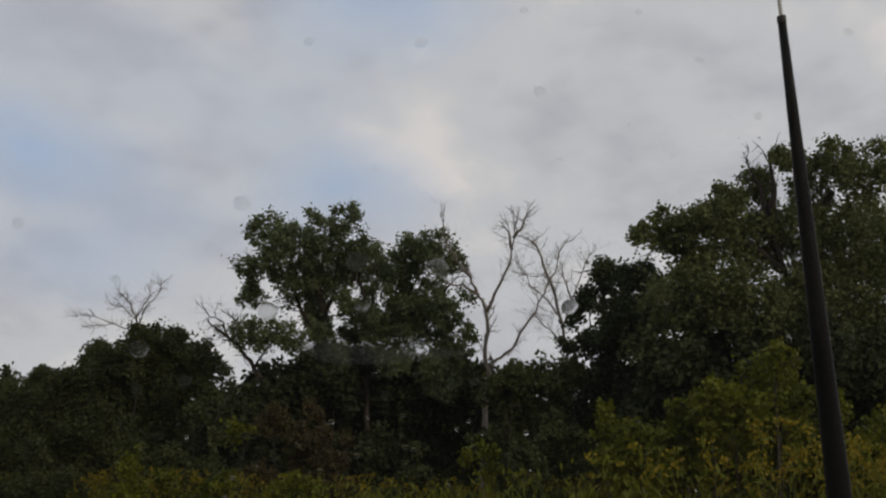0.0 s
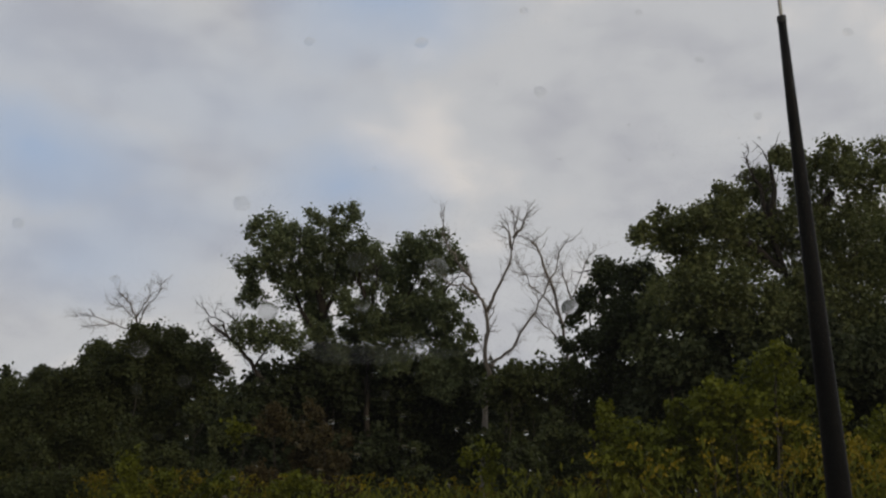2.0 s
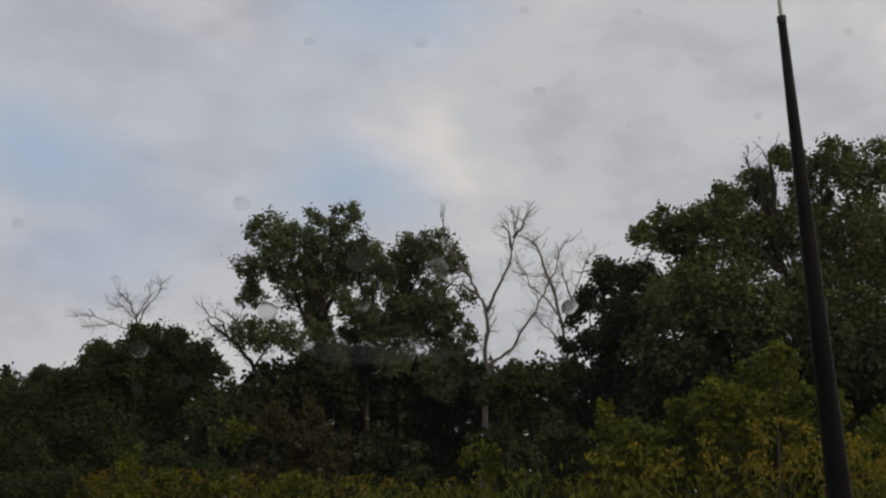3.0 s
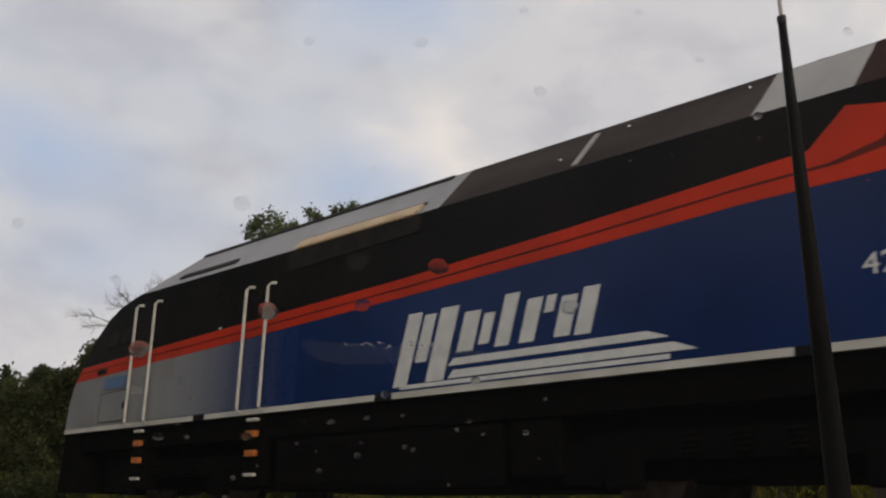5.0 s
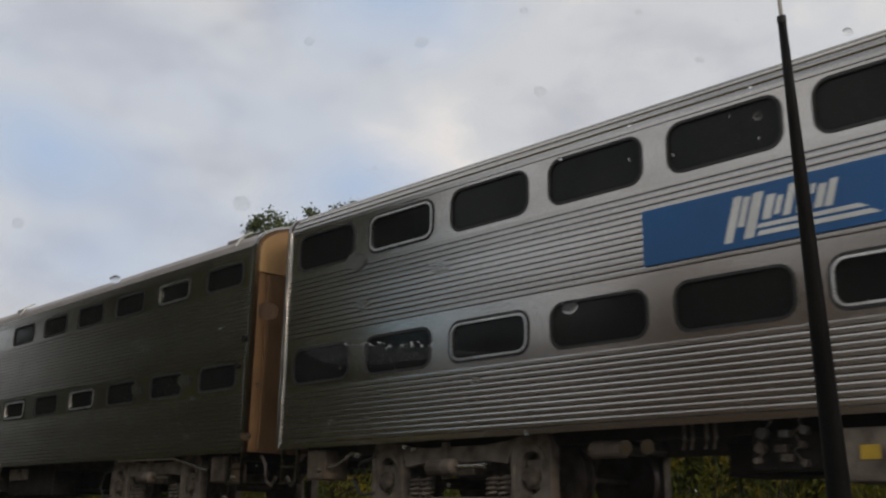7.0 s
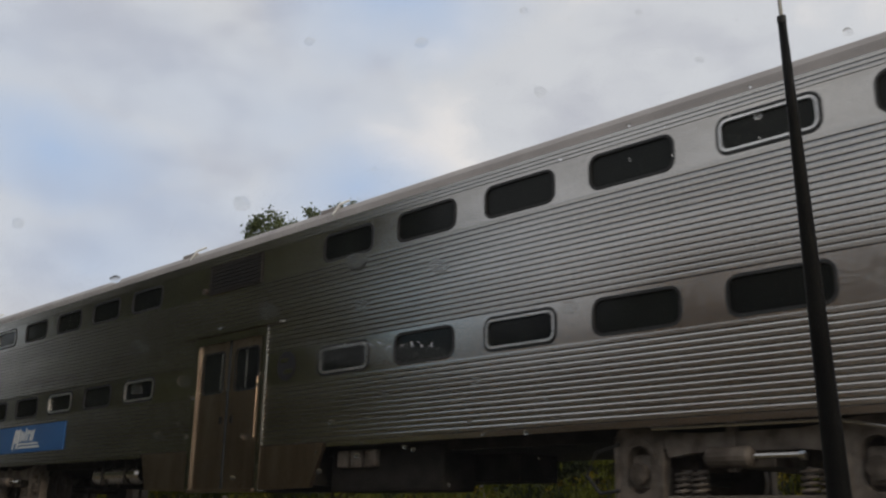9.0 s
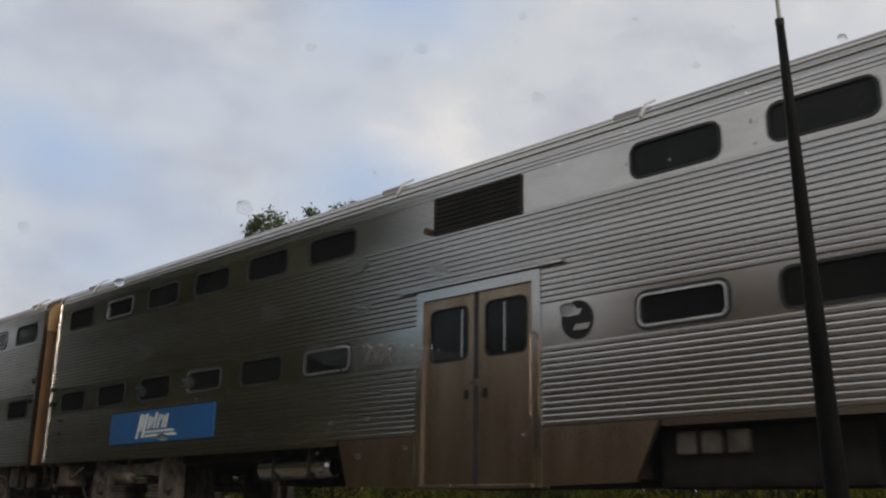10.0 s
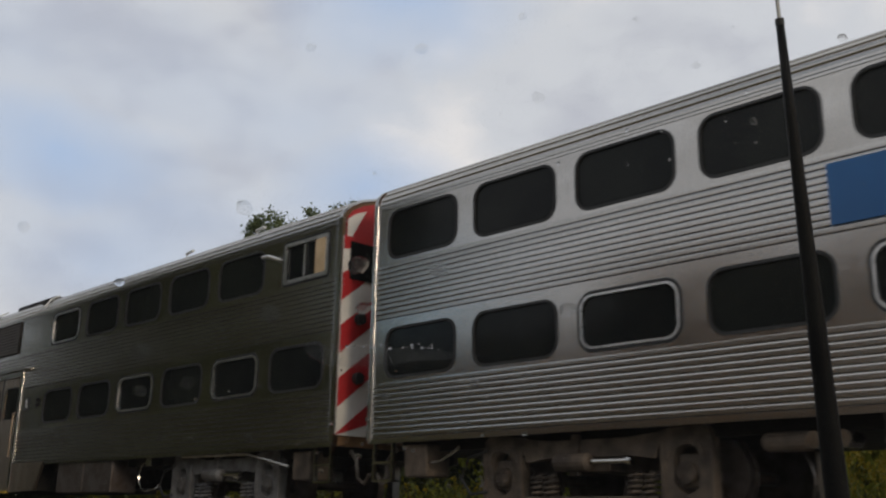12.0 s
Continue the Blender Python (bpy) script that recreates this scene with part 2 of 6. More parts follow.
def tube(bm, pts, radii, sides=6, cap=True):
    """A tapered tube through the points."""
    pts = [Vector(p) for p in pts]
    rings = []
    for i, p in enumerate(pts):
        d = (pts[min(i + 1, len(pts) - 1)] - pts[max(i - 1, 0)]).normalized()
        a = d.orthogonal().normalized() if abs(d.z) > 0.99 else d.cross(Vector((0, 0, 1))).normalized()
        b = d.cross(a)
        r = radii[i] if hasattr(radii, "__len__") else radii
        rings.append([bm.verts.new(p + r * (math.cos(k * math.tau / sides) * a + math.sin(k * math.tau / sides) * b)) for k in range(sides)])
    for r0, r1 in zip(rings, rings[1:]):
        for k in range(sides):
            bm.faces.new((r0[k], r0[(k + 1) % sides], r1[(k + 1) % sides], r1[k]))
    if cap:
        bm.faces.new(rings[0][::-1])
        bm.faces.new(rings[-1])
    return bm


def disc(bm, c, r, depth, axis="y", sides=20):
    """A short cylinder about the axis."""
    h = Vector((0, depth / 2, 0)) if axis == "y" else Vector((0, 0, depth / 2))
    return tube(bm, [Vector(c) - h, Vector(c) + h], r, sides)


def prism(bm, profile, x0, x1, closed=True):
    """A profile of (y, z) points drawn out along x."""
    a = [bm.verts.new((x0, y, z)) for y, z in profile]
    b = [bm.verts.new((x1, y, z)) for y, z in profile]
    n = len(profile)
    for i in range(n if closed else n - 1):
        bm.faces.new((a[i], b[i], b[(i + 1) % n], a[(i + 1) % n]))
    if closed:
        bm.faces.new(a)
        bm.faces.new(b[::-1])
    return bm


def slab(bm, outline, y0, y1):
    """An outline of (x, z) points given depth along y."""
    a = [bm.verts.new((x, y0, z)) for x, z in outline]
    b = [bm.verts.new((x, y1, z)) for x, z in outline]
    n = len(outline)
    bm.faces.new(a)
    bm.faces.new(b[::-1])
    for i in range(n):
        bm.faces.new((a[i], a[(i + 1) % n], b[(i + 1) % n], b[i]))
    bmesh.ops.recalc_face_normals(bm, faces=bm.faces)
    return bm


def rounded(x0, x1, z0, z1, r, n=5):
    out = []
    for cx, cz, a0 in ((x1 - r, z1 - r, 0), (x0 + r, z1 - r, 90), (x0 + r, z0 + r, 180), (x1 - r, z0 + r, 270)):
        out += [(cx + r * math.cos(radians(a0 + 90 * k / n)), cz + r * math.sin(radians(a0 + 90 * k / n))) for k in range(n + 1)]
    return out


def holed_cell(bm, x0, x1, z0, z1, hole, y0, y1):
    """A wall piece with one rounded opening through it."""
    n = len(hole)
    q = n // 4
    corner = ((x1, z1), (x0, z1), (x0, z0), (x1, z0))
    outer = [corner[k // q] for k in range(n)]
    rim0 = [bm.verts.new((x, y0, z)) for x, z in hole]
    rim1 = [bm.verts.new((x, y1, z)) for x, z in hole]
    cv = [bm.verts.new((x, y0, z)) for x, z in corner]
    for k in range(n):
        j = (k + 1) % n
        a, b = cv[k // q], cv[j // q]
        bm.faces.new((rim0[k], rim0[j], b, a) if a is not b else (rim0[k], rim0[j], a))
        bm.faces.new((rim0[j], rim0[k], rim1[k], rim1[j]))


def ring(outer, inner, y0, y1):
    """A flat frame between two like outlines."""
    bm = bmesh.new()
    n = len(outer)
    L = [[bm.verts.new((x, y, z)) for x, z in o] for o, y in ((outer, y0), (inner, y0), (outer, y1), (inner, y1))]
    for k in range(n):
        j = (k + 1) % n
        bm.faces.new((L[0][k], L[0][j], L[1][j], L[1][k]))
        bm.faces.new((L[2][j], L[2][k], L[0][k], L[0][j]))
        bm.faces.new((L[1][k], L[1][j], L[3][j], L[3][k]))
    return bm


def writing(name, text, size, mat, parent, x, y, z, width=None, label="", shear=0.0, weight=0.0):
    """Letters standing on the camera side of the train, a few millimetres thick."""
    cu = bpy.data.curves.new(name, "FONT")
    cu.body, cu.size, cu.extrude, cu.shear, cu.offset = text, size, 0.003, shear, weight
    tmp = bpy.data.objects.new(name, cu)
    scene.collection.objects.link(tmp)
    bpy.context.view_layer.update()
    me = bpy.data.meshes.new_from_object(tmp.evaluated_get(bpy.context.evaluated_depsgraph_get()))
    bpy.data.objects.remove(tmp)
    co = np.empty(len(me.vertices) * 3)
    me.vertices.foreach_get("co", co)
    co = co.reshape(-1, 3)
    k = width / (co[:, 0].max() - co[:, 0].min()) if width else 1
    co[:, 0] = (co[:, 0] - co[:, 0].min()) * k
    me.vertices.foreach_set("co", co.ravel())
    me.materials.clear()
    me.materials.append(mat)
    ob = new(name, me)
    ob.parent = parent
    ob.matrix_basis = pose(x, y, z, 90)
    return tagged(ob, label) if label else ob

# ---- ground and track ----


def ground_height(x, y):
    """A low road verge with an unseen grass slope added beyond it for reflections, a bank up to the track, and level
    land behind it.
    """
    v = Vector((x, y, 0)).dot(ACROSS) - 10.585
    bank = max(0.0, 1 - max(0.0, abs(v) - 2.2) / 3.0)
    base = 0.0 if v < 0 else RAIL - 0.55
    # unseen rise, added so that the low steel mirrors grass
    mirrored_rise = min(1.0, max(0.0, (-v - 22.5) / 7.0))
    base += 2.8 * mirrored_rise * mirrored_rise * (3 - 2 * mirrored_rise)
    return base + (RAIL - 0.45 - base) * bank * bank * (3 - 2 * bank) + 0.05 * noise.noise(Vector((x * 0.3, y * 0.3, 0)))


def build_ground():
    bm = bmesh.new()
    stops = [-1500, -600, -250, -120, -70, -50] + [-40 + 2.0 * i for i in range(51)] + [75, 100, 150, 300, 700, 1500]
    rows = []
    for u in stops:
        rows.append([])
        for v in [-1500, -500, -150, -60] + [-36 + 1.0 * i for i in range(76)] + [50, 70, 120, 300, 800, 1500]:
            p = CENTRE + ALONG * (u - 15) + ACROSS * v
            rows[-1].append(bm.verts.new((p.x, p.y, ground_height(p.x, p.y))))
    for a, b in zip(rows, rows[1:]):
        for k in range(len(a) - 1):
            bm.faces.new((a[k], b[k], b[k + 1], a[k + 1]))
    tagged(part("ground", bm, GROUND, smooth=True), "dry yellowish grass ground beside a railway bank", "ground", kind="structure")


build_ground()
TRACK = pose(CENTRE.x, CENTRE.y, RAIL, 0, 0, HEAD - 90)


def build_track():
    bm = bmesh.new()
    prism(bm, [(-2.6, -0.6), (-1.7, -0.2), (1.7, -0.2), (2.6, -0.6)], -130, 110)
    bed = part("ballast_bed", bm, BALLAST)
    bed.matrix_basis = TRACK
    tagged(bed, "bed of grey crushed stone under the railway track", "ballast", kind="structure")
    head = [(-0.07, -0.17), (-0.07, -0.155), (-0.01, -0.13), (-0.01, -0.04), (-0.035, -0.03), (-0.035, 0), (0.035, 0), (0.035, -0.03), (0.01, -0.04), (0.01, -0.13), (0.07, -0.155), (0.07, -0.17)]
    for side in (-0.7525, 0.7525):
        bm = bmesh.new()
        prism(bm, [(y + side, z) for y, z in head], -130, 110)
        r = part("rail", bm, WHEEL_STEEL)
        r.matrix_basis = TRACK
        tagged(r, "worn steel running rail on timber ties", "rail", "rails of the track")
    ties = bmesh.new()
    for i in range(430):
        u = -128 + i * 0.55
        box(ties, u - 0.11, u + 0.11, -1.3, 1.3, -0.34, -0.175)
    t = part("ties", ties, TIMBER)
    t.matrix_basis = TRACK
    tagged(t, "row of dark creosoted timber railway ties", "ties", kind="stuff")


build_track()

# ---- railway cars ----
SIDE = -1.55
PITCH = 25.91
LENGTH = 25.12


def fluted(u0, u1, z0, z1, pitch, y=SIDE):
    """A band of horizontal ridges pressed into the side sheet."""
    n = max(1, round((z1 - z0) / pitch))
    p = (z1 - z0) / n
    cut = 0.14
    prof, dark_faces = [], []
    for i in range(n):
        z = z0 + i * p
        d = 0.012 * p
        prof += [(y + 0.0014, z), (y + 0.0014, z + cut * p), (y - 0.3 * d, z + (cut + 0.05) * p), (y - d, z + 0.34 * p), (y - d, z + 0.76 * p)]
        # groove floor and its upper lip take the dark second material
        dark_faces += [5 * i, 5 * i + 1]
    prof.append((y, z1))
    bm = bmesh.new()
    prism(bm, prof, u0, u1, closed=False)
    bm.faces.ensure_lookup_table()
    for i in dark_faces:
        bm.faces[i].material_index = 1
    return bm


def ridged(car, u0, u1, z0, z1, pitch):
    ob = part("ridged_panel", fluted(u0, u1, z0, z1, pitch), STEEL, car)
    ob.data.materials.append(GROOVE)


def window(car, u0, u1, z0, z1, r, framed):
    """A sealed window: gasket, pane, and a bright frame on those that open."""
    hole = rounded(u0, u1, z0, z1, r)
    bm = bmesh.new()
    bm.faces.new([bm.verts.new((x, SIDE + 0.025, z)) for x, z in rounded(u0 - 0.01, u1 + 0.01, z0 - 0.01, z1 + 0.01, r)])
    w = part("window", ring(rounded(u0 - 0.022, u1 + 0.022, z0 - 0.022, z1 + 0.022, r + 0.022), rounded(u0 + 0.012, u1 - 0.012, z0 + 0.012, z1 - 0.012, r - 0.012), SIDE - 0.008, SIDE + 0.02), RUBBER, car)
    part("pane", bm, DARK_GLASS, w)
    if framed:
        w_in, r_in = (0.075, 0.03) if r < 0.1 else (0.046, r - 0.042)
        part("frame", ring(rounded(u0 + 0.018, u1 - 0.018, z0 + 0.018, z1 - 0.018, r - 0.018), rounded(u0 + w_in, u1 - w_in, z0 + w_in, z1 - w_in, r_in), SIDE - 0.014, SIDE + 0.02), FRAME_ALU, w, "bright aluminium frame of an opening window")
    return hole


def emblem(parent, u, y, z, w, h, mat):
    """The operator's emblem as plain slanted bars over two underlines."""
    sl = 0.30
    bars = ((0.00, 0.058, 0.0, 0.97), (0.072, 0.118, 0.30, 0.92), (0.135, 0.205, 0.03, 0.97), (0.235, 0.295, 0.36, 0.86), (0.312, 0.350, 0.42, 0.80), (0.375, 0.425, 0.36, 0.99), (0.460, 0.510, 0.36, 0.88), (0.525, 0.555, 0.68, 0.88), (0.575, 0.625, 0.37, 0.84), (0.640, 0.690, 0.36, 0.90))
    for a, b, lo, hi in bars:
        bm = bmesh.new()
        slab(bm, [(u + w * a + sl * h * (lo - 0.1), z + h * lo), (u + w * b + sl * h * (lo - 0.1), z + h * lo), (u + w * b + sl * h * (hi - 0.1), z + h * hi), (u + w * a + sl * h * (hi - 0.1), z + h * hi)], y, y + 0.004)
        part("emblem_bar", bm, mat, parent)
    for lo, hi, e in ((0.20, 0.29, 0.93), (0.04, 0.14, 1.0)):
        bm = bmesh.new()
        slab(bm, [(u + w * 0.22, z + h * lo), (u + w * e, z + h * lo), (u + w * (e - 0.06), z + h * hi), (u + w * 0.24, z + h * hi)], y, y + 0.004)
        part("emblem_underline", bm, mat, parent)


TRUCK_MESHES = {}
WHEELSETS = []


def mesh_of(key, make, mat, smooth=False):
    if key not in TRUCK_MESHES:
        bm = make()
        me = bpy.data.meshes.new(key)
        bm.to_mesh(me)
        bm.free()
        me.materials.append(mat)
        if smooth:
            me.polygons.foreach_set("use_smooth", [True] * len(me.polygons))
        TRUCK_MESHES[key] = me
    return TRUCK_MESHES[key]


def truck_frame_mesh():
    """Two cast side frames: a deep beam with rounded shoulders over broad pedestals, each with an arched opening at its axle."""
    bm = bmesh.new()
    for y in (-1.29, 1.13):
        for c in (-1.3, 1.3):
            hole = rounded(c - 0.155, c + 0.155, 0.24, 0.76, 0.15)
            holed_cell(bm, c - 0.30, c + 0.30, 0.18, 0.80, hole, y, y + 0.16)
        arc = [(1.60 + 0.12 * math.cos(radians(a)) - 0.12, 0.84 + 0.12 * math.sin(radians(a))) for a in range(0, 91, 15)]
        half = [(0.0, 0.66), (0.62, 0.66), (0.92, 0.62), (0.98, 0.80), (1.60, 0.80)] + arc + [(1.05, 0.93), (0.95, 0.90), (0.55, 0.86), (0.0, 0.86)]
        slab(bm, half[:-1] + [(-x, z) for x, z in half[::-1]][:-1], y, y + 0.16)
        for c in (-1.3, 1.3):
            for e in (-0.29, 0.29):
                box(bm, c + e - 0.03, c + e + 0.03, y - 0.015, y + 0.15, 0.15, 0.82, 0.012)
            slab(bm, [(c + r * math.cos(radians(a)), 0.61 + r * math.sin(radians(a))) for r, span in ((0.235, range(0, 181, 20)), (0.185, range(180, -1, -20))) for a in span], y - 0.02, y)
    box(bm, -0.25, 0.25, -1.2, 1.2, 0.5, 0.75, 0.02)
    return bm


def coil_mesh():
    bm = bmesh.new()
    pts = [(0.085 * math.cos(k * 0.785), 0.085 * math.sin(k * 0.785), 0.0075 * k) for k in range(36)]
    return tube(bm, pts, 0.019, 6)


def wheel_mesh():
    bm = bmesh.new()
    for y, s in ((-0.74, 1), (0.74, -1)):
        disc(bm, (0, y, 0), 0.455, 0.13, sides=28)
        disc(bm, (0, y + 0.08 * s, 0), 0.485, 0.03, sides=28)
        disc(bm, (0, y - 0.08 * s, 0), 0.15, 0.06, sides=14)
        for k in range(6):
            a = k * math.tau / 6
            disc(bm, (0.28 * math.cos(a), y - 0.07 * s, 0.28 * math.sin(a)), 0.045, 0.03, sides=8)
    disc(bm, (0, 0, 0), 0.08, 1.4, sides=12)
    return bm


def bearing_mesh():
    bm = boxes((-0.13, 0.13, -1.24, -1.16, 0.30, 0.66), bevel=0.03)
    disc(bm, (0, -1.28, 0.46), 0.115, 0.08, sides=16)
    for k in range(4):
        disc(bm, (0.08 * math.cos(k * 1.571 + 0.785), -1.33, 0.46 + 0.08 * math.sin(k * 1.571 + 0.785)), 0.018, 0.03, sides=6)
    return bm


def truck(car, u, mat=None):
    mat = mat or TRUCK_GREY
    fr = share("truck_frame", mesh_of("truck_frame_" + mat.name, truck_frame_mesh, mat), car, pose(u, 0, 0))
    for du in (-1.3, 1.3):
        share("axle_bearing", mesh_of("axle_bearing_" + mat.name, bearing_mesh, mat), fr, pose(du, 0, 0))
        ws = share("wheelset", mesh_of("wheelset", wheel_mesh, WHEEL_STEEL), car, pose(u + du, 0, 0.455))
        WHEELSETS.append((ws, u + du))
    for du in (-0.80, -0.60, 0.60, 0.80):
        share("coil_spring", mesh_of("coil_spring_" + mat.name, coil_mesh, mat, True), fr, pose(du, -1.20, 0.22))
    cyl = bmesh.new()
    tube(cyl, [(-0.42, -1.36, 0.60), (-0.38, -1.36, 0.60), (0.06, -1.36, 0.60), (0.10, -1.36, 0.60)], [0.07, 0.105, 0.105, 0.07], 14)
    part("brake_cylinder", cyl, mat, fr)
    rod = bmesh.new()
    tube(rod, [(0.08, -1.36, 0.60), (0.62, -1.36, 0.60)], 0.03, 8)
    tube(rod, [(0.60, -1.36, 0.60), (0.66, -1.36, 0.60)], 0.055, 10)
    part("brake_rod", rod, STEEL_FLAT, fr, "worn steel brake piston rod")
    part("hanger", boxes((-0.20, -0.10, -1.34, -1.26, 0.45, 0.92), bevel=0.015), mat, fr)
    part("spring_plank", boxes((-0.95, 0.95, -1.30, -1.08, 0.17, 0.22), bevel=0.01), mat, fr)
    for du in (-1.0, -0.45, 0.45, 1.0):
        b = bmesh.new()
        disc(b, (du, -1.27, 0.70), 0.03, 0.03, sides=8)
        part("bolt", b, UNDER, fr)
    hose = bmesh.new()
    tube(hose, [(-1.55, -1.3, 0.78), (-1.85, -1.33, 0.70), (-1.98, -1.33, 0.45), (-1.80, -1.33, 0.25), (-1.55, -1.30, 0.28)], 0.022, 6)
    part("cable", hose, RUBBER, fr)
    return fr


# window rows, flat bands and ridges of the three builds of car
KINDS = {
    "early": dict(first=0.52, rear=15.12, pitch=1.703, width=1.14, up=(3.76, 4.17), low=(2.0, 2.41), r=0.12, flat_up=(3.72, 4.24), flat_low=(1.95, 2.48), flute=0.073,
                  door=(11.70, 13.62, 0.36, 2.80), glass=(1.95, 2.64), grille=(11.91, 13.43, 3.73, 4.20), banner=(2.98, 6.64, 1.22, 1.80), eave=4.40),
    "middle": dict(first=0.27, rear=15.03, pitch=1.707, width=1.35, up=(3.70, 4.27), low=(1.91, 2.44), r=0.17, flat_up=(3.62, 4.33), flat_low=(1.82, 2.62), flute=0.078,
                   door=(11.55, 13.6, 0.40, 2.96), glass=(2.03, 2.75), grille=(11.65, 13.2, 3.68, 4.28), banner=(6.74, 10.42, 2.69, 3.33), eave=4.40),
    "late": dict(first=0.28, rear=14.97, pitch=1.695, width=1.36, up=(3.54, 4.25), low=(1.83, 2.51), r=0.19, flat_up=(3.48, 4.31), flat_low=(1.76, 2.66), flute=0.075,
                 door=(11.55, 13.58, 0.40, 2.96), glass=(2.03, 2.73), grille=(11.65, 13.2, 3.57, 4.27), banner=(6.74, 10.42, 2.74, 3.37), eave=4.40),
}


def roof_profile(eave):
    half = [(1.55, eave), (1.52, eave + 0.12), (1.42, eave + 0.23), (1.2, eave + 0.35), (0.85, eave + 0.46), (0.4, eave + 0.53), (0, eave + 0.55)]
    return [(-y, z) for y, z in half] + [(y, z) for y, z in half[-2::-1]]


def gallery_car(kind, framed_up, framed_low, number="", cab=False, label="", ribbed=False):
    k = KINDS[kind]
    car = new("gallery_car")
    tagged(car, label, "railway car", "passenger cars of the train")
    eave = k["eave"]
    d0, d1, dz0, dz1 = k["door"]
    # body core behind the outer sheets, with the far side
    core = bmesh.new()
    prism(core, [(SIDE + 0.06, 1.0), (SIDE + 0.06, eave - 0.02), (1.55, eave - 0.02), (1.55, 1.0)], 0.04, LENGTH - 0.04)
    part("body_core", core, UNDER, car)
    # window bands
    cols = [(k["first"] + i * k["pitch"], i) for i in range(6)] + [(k["rear"] + i * k["pitch"], 6 + i) for i in range(6)]
    for band, (w0, w1), framed in (("flat_up", k["up"], framed_up), ("flat_low", k["low"], framed_low)):
        z0, z1 = k[band]
        upper = band == "flat_up"
        edges = [0.0]
        plain = []
        for n, (u, i) in enumerate(cols):
            nxt = cols[n + 1][0] if n + 1 < len(cols) else None
            a = edges[-1]
            if i == 5:
                b = u + k["width"] + 0.15
            elif nxt is None:
                b = LENGTH
            else:
                b = (u + k["width"] + nxt) / 2
            u1 = u + k["width"]
            zz0, zz1, fr = w0, w1, i in framed
            if cab and upper and i == 11:
                u, u1, fr = 23.66, 24.84, True
            hole = window(car, u, u1, zz0, zz1, k["r"] if not (cab and upper and i == 11) else 0.06, fr)
            bm = bmesh.new()
            holed_cell(bm, a, b, z0, z1, hole, SIDE, SIDE + 0.03)
            part("window_panel", bm, STEEL_FLAT, car)
            edges.append(b)
            if i == 5:
                c = k["rear"] - 0.25
                plain.append((b, c))
                edges.append(c)
        for a, b in plain:
            spans = [(a, b)] if upper else [(a, d0 - 0.12), (d1 + 0.12, b)]
            for p, q in spans:
                part("plain_panel", boxes((p, q, SIDE, SIDE + 0.03, z0, z1)), STEEL_FLAT, car)
    # ridged bands
    zl, zm0, zm1, zt = k["flat_low"][0], k["flat_low"][1], k["flat_up"][0], k["flat_up"][1]
    ridged(car, 0.03, d0 - 0.12, 1.0, zl, min(k["flute"], 0.075))
    ridged(car, d1 + 0.12, LENGTH - 0.1, 1.0, zl, min(k["flute"], 0.075))
    ridged(car, 0.03, d0 - 0.12, zm0, zm1, k["flute"])
    ridged(car, d1 + 0.12, LENGTH - 0.1, zm0, zm1, k["flute"])
    ridged(car, d0 - 0.12, d1 + 0.12, dz1 + 0.12, zm1, k["flute"])
    ridged(car, 0.03, LENGTH - 0.03, zt, eave, 0.055)
    part("corner_post", boxes((-0.02, 0.05, SIDE - 0.03, SIDE + 0.1, 0.95, eave + 0.02), bevel=0.015), STEEL_FLAT, car)
    part("corner_post", boxes((LENGTH - 0.09, LENGTH + 0.01, SIDE - 0.015, SIDE + 0.1, 0.95, eave + 0.02), bevel=0.012), STEEL_FLAT, car)
    part("side_sill", boxes((0.0, d0 - 1.75, SIDE - 0.02, SIDE + 0.1, 0.93, 1.0)), STEEL_FLAT, car)
    part("side_sill", boxes((d1 + 1.78, LENGTH, SIDE - 0.02, SIDE + 0.1, 0.93, 1.0)), STEEL_FLAT, car)
    # roof
    bm = bmesh.new()
    prism(bm, roof_profile(eave), 0.06, LENGTH - 0.06)
    roof = part("roof", bm, ROOF_GREY if kind == "early" and not ribbed else STEEL, car, smooth=False)
    if kind != "early" or ribbed:
        for y, z in ((1.535, 0.06), (1.48, 0.16), (1.38, 0.25), (1.26, 0.32), (1.1, 0.38)):
            bm = bmesh.new()
            tube(bm, [(0.1, -y, eave + z), (LENGTH - 0.1, -y, eave + z)], 0.02, 6)
            part("roof_rib", bm, STEEL, roof)
    for u in ((1.0, 10.6, 14.8, 24.0) if kind == "early" else (10.9, 13.9)):
        bm = boxes((u, u + 0.42, -1.43, -1.25, eave + 0.17, eave + 0.29), bevel=0.015)
        hatch = part("roof_scoop", bm, ROOF_GREY if kind == "early" else UNDER, roof)
        rod = bmesh.new()
        tube(rod, [(u + 0.46, -1.54, eave + 0.10), (u + 0.46, -1.42, eave + 0.30), (u + 0.46, -1.22, eave + 0.42)], 0.02, 6)
        part("grab_rail", rod, RAIL_PAINT, hatch)
    if kind != "early":
        part("roof_unit", boxes((11.4, 13.6, -1.0, 1.0, eave + 0.44, eave + 0.58), bevel=0.03), UNDER, roof)
    # grille over the doors
    g0, g1, gz0, gz1 = k["grille"]
    gr = part("grille", boxes((g0, g1, SIDE - 0.012, SIDE + 0.05, gz0, gz1)), RUBBER, car, "dark ventilation grille")
    part("grille_frame", ring([(g1 + .03, gz1 + .03), (g0 - .03, gz1 + .03), (g0 - .03, gz0 - .03), (g1 + .03, gz0 - .03)], [(g1, gz1), (g0, gz1), (g0, gz0), (g1, gz0)], SIDE - 0.03, SIDE), GROOVE, gr)
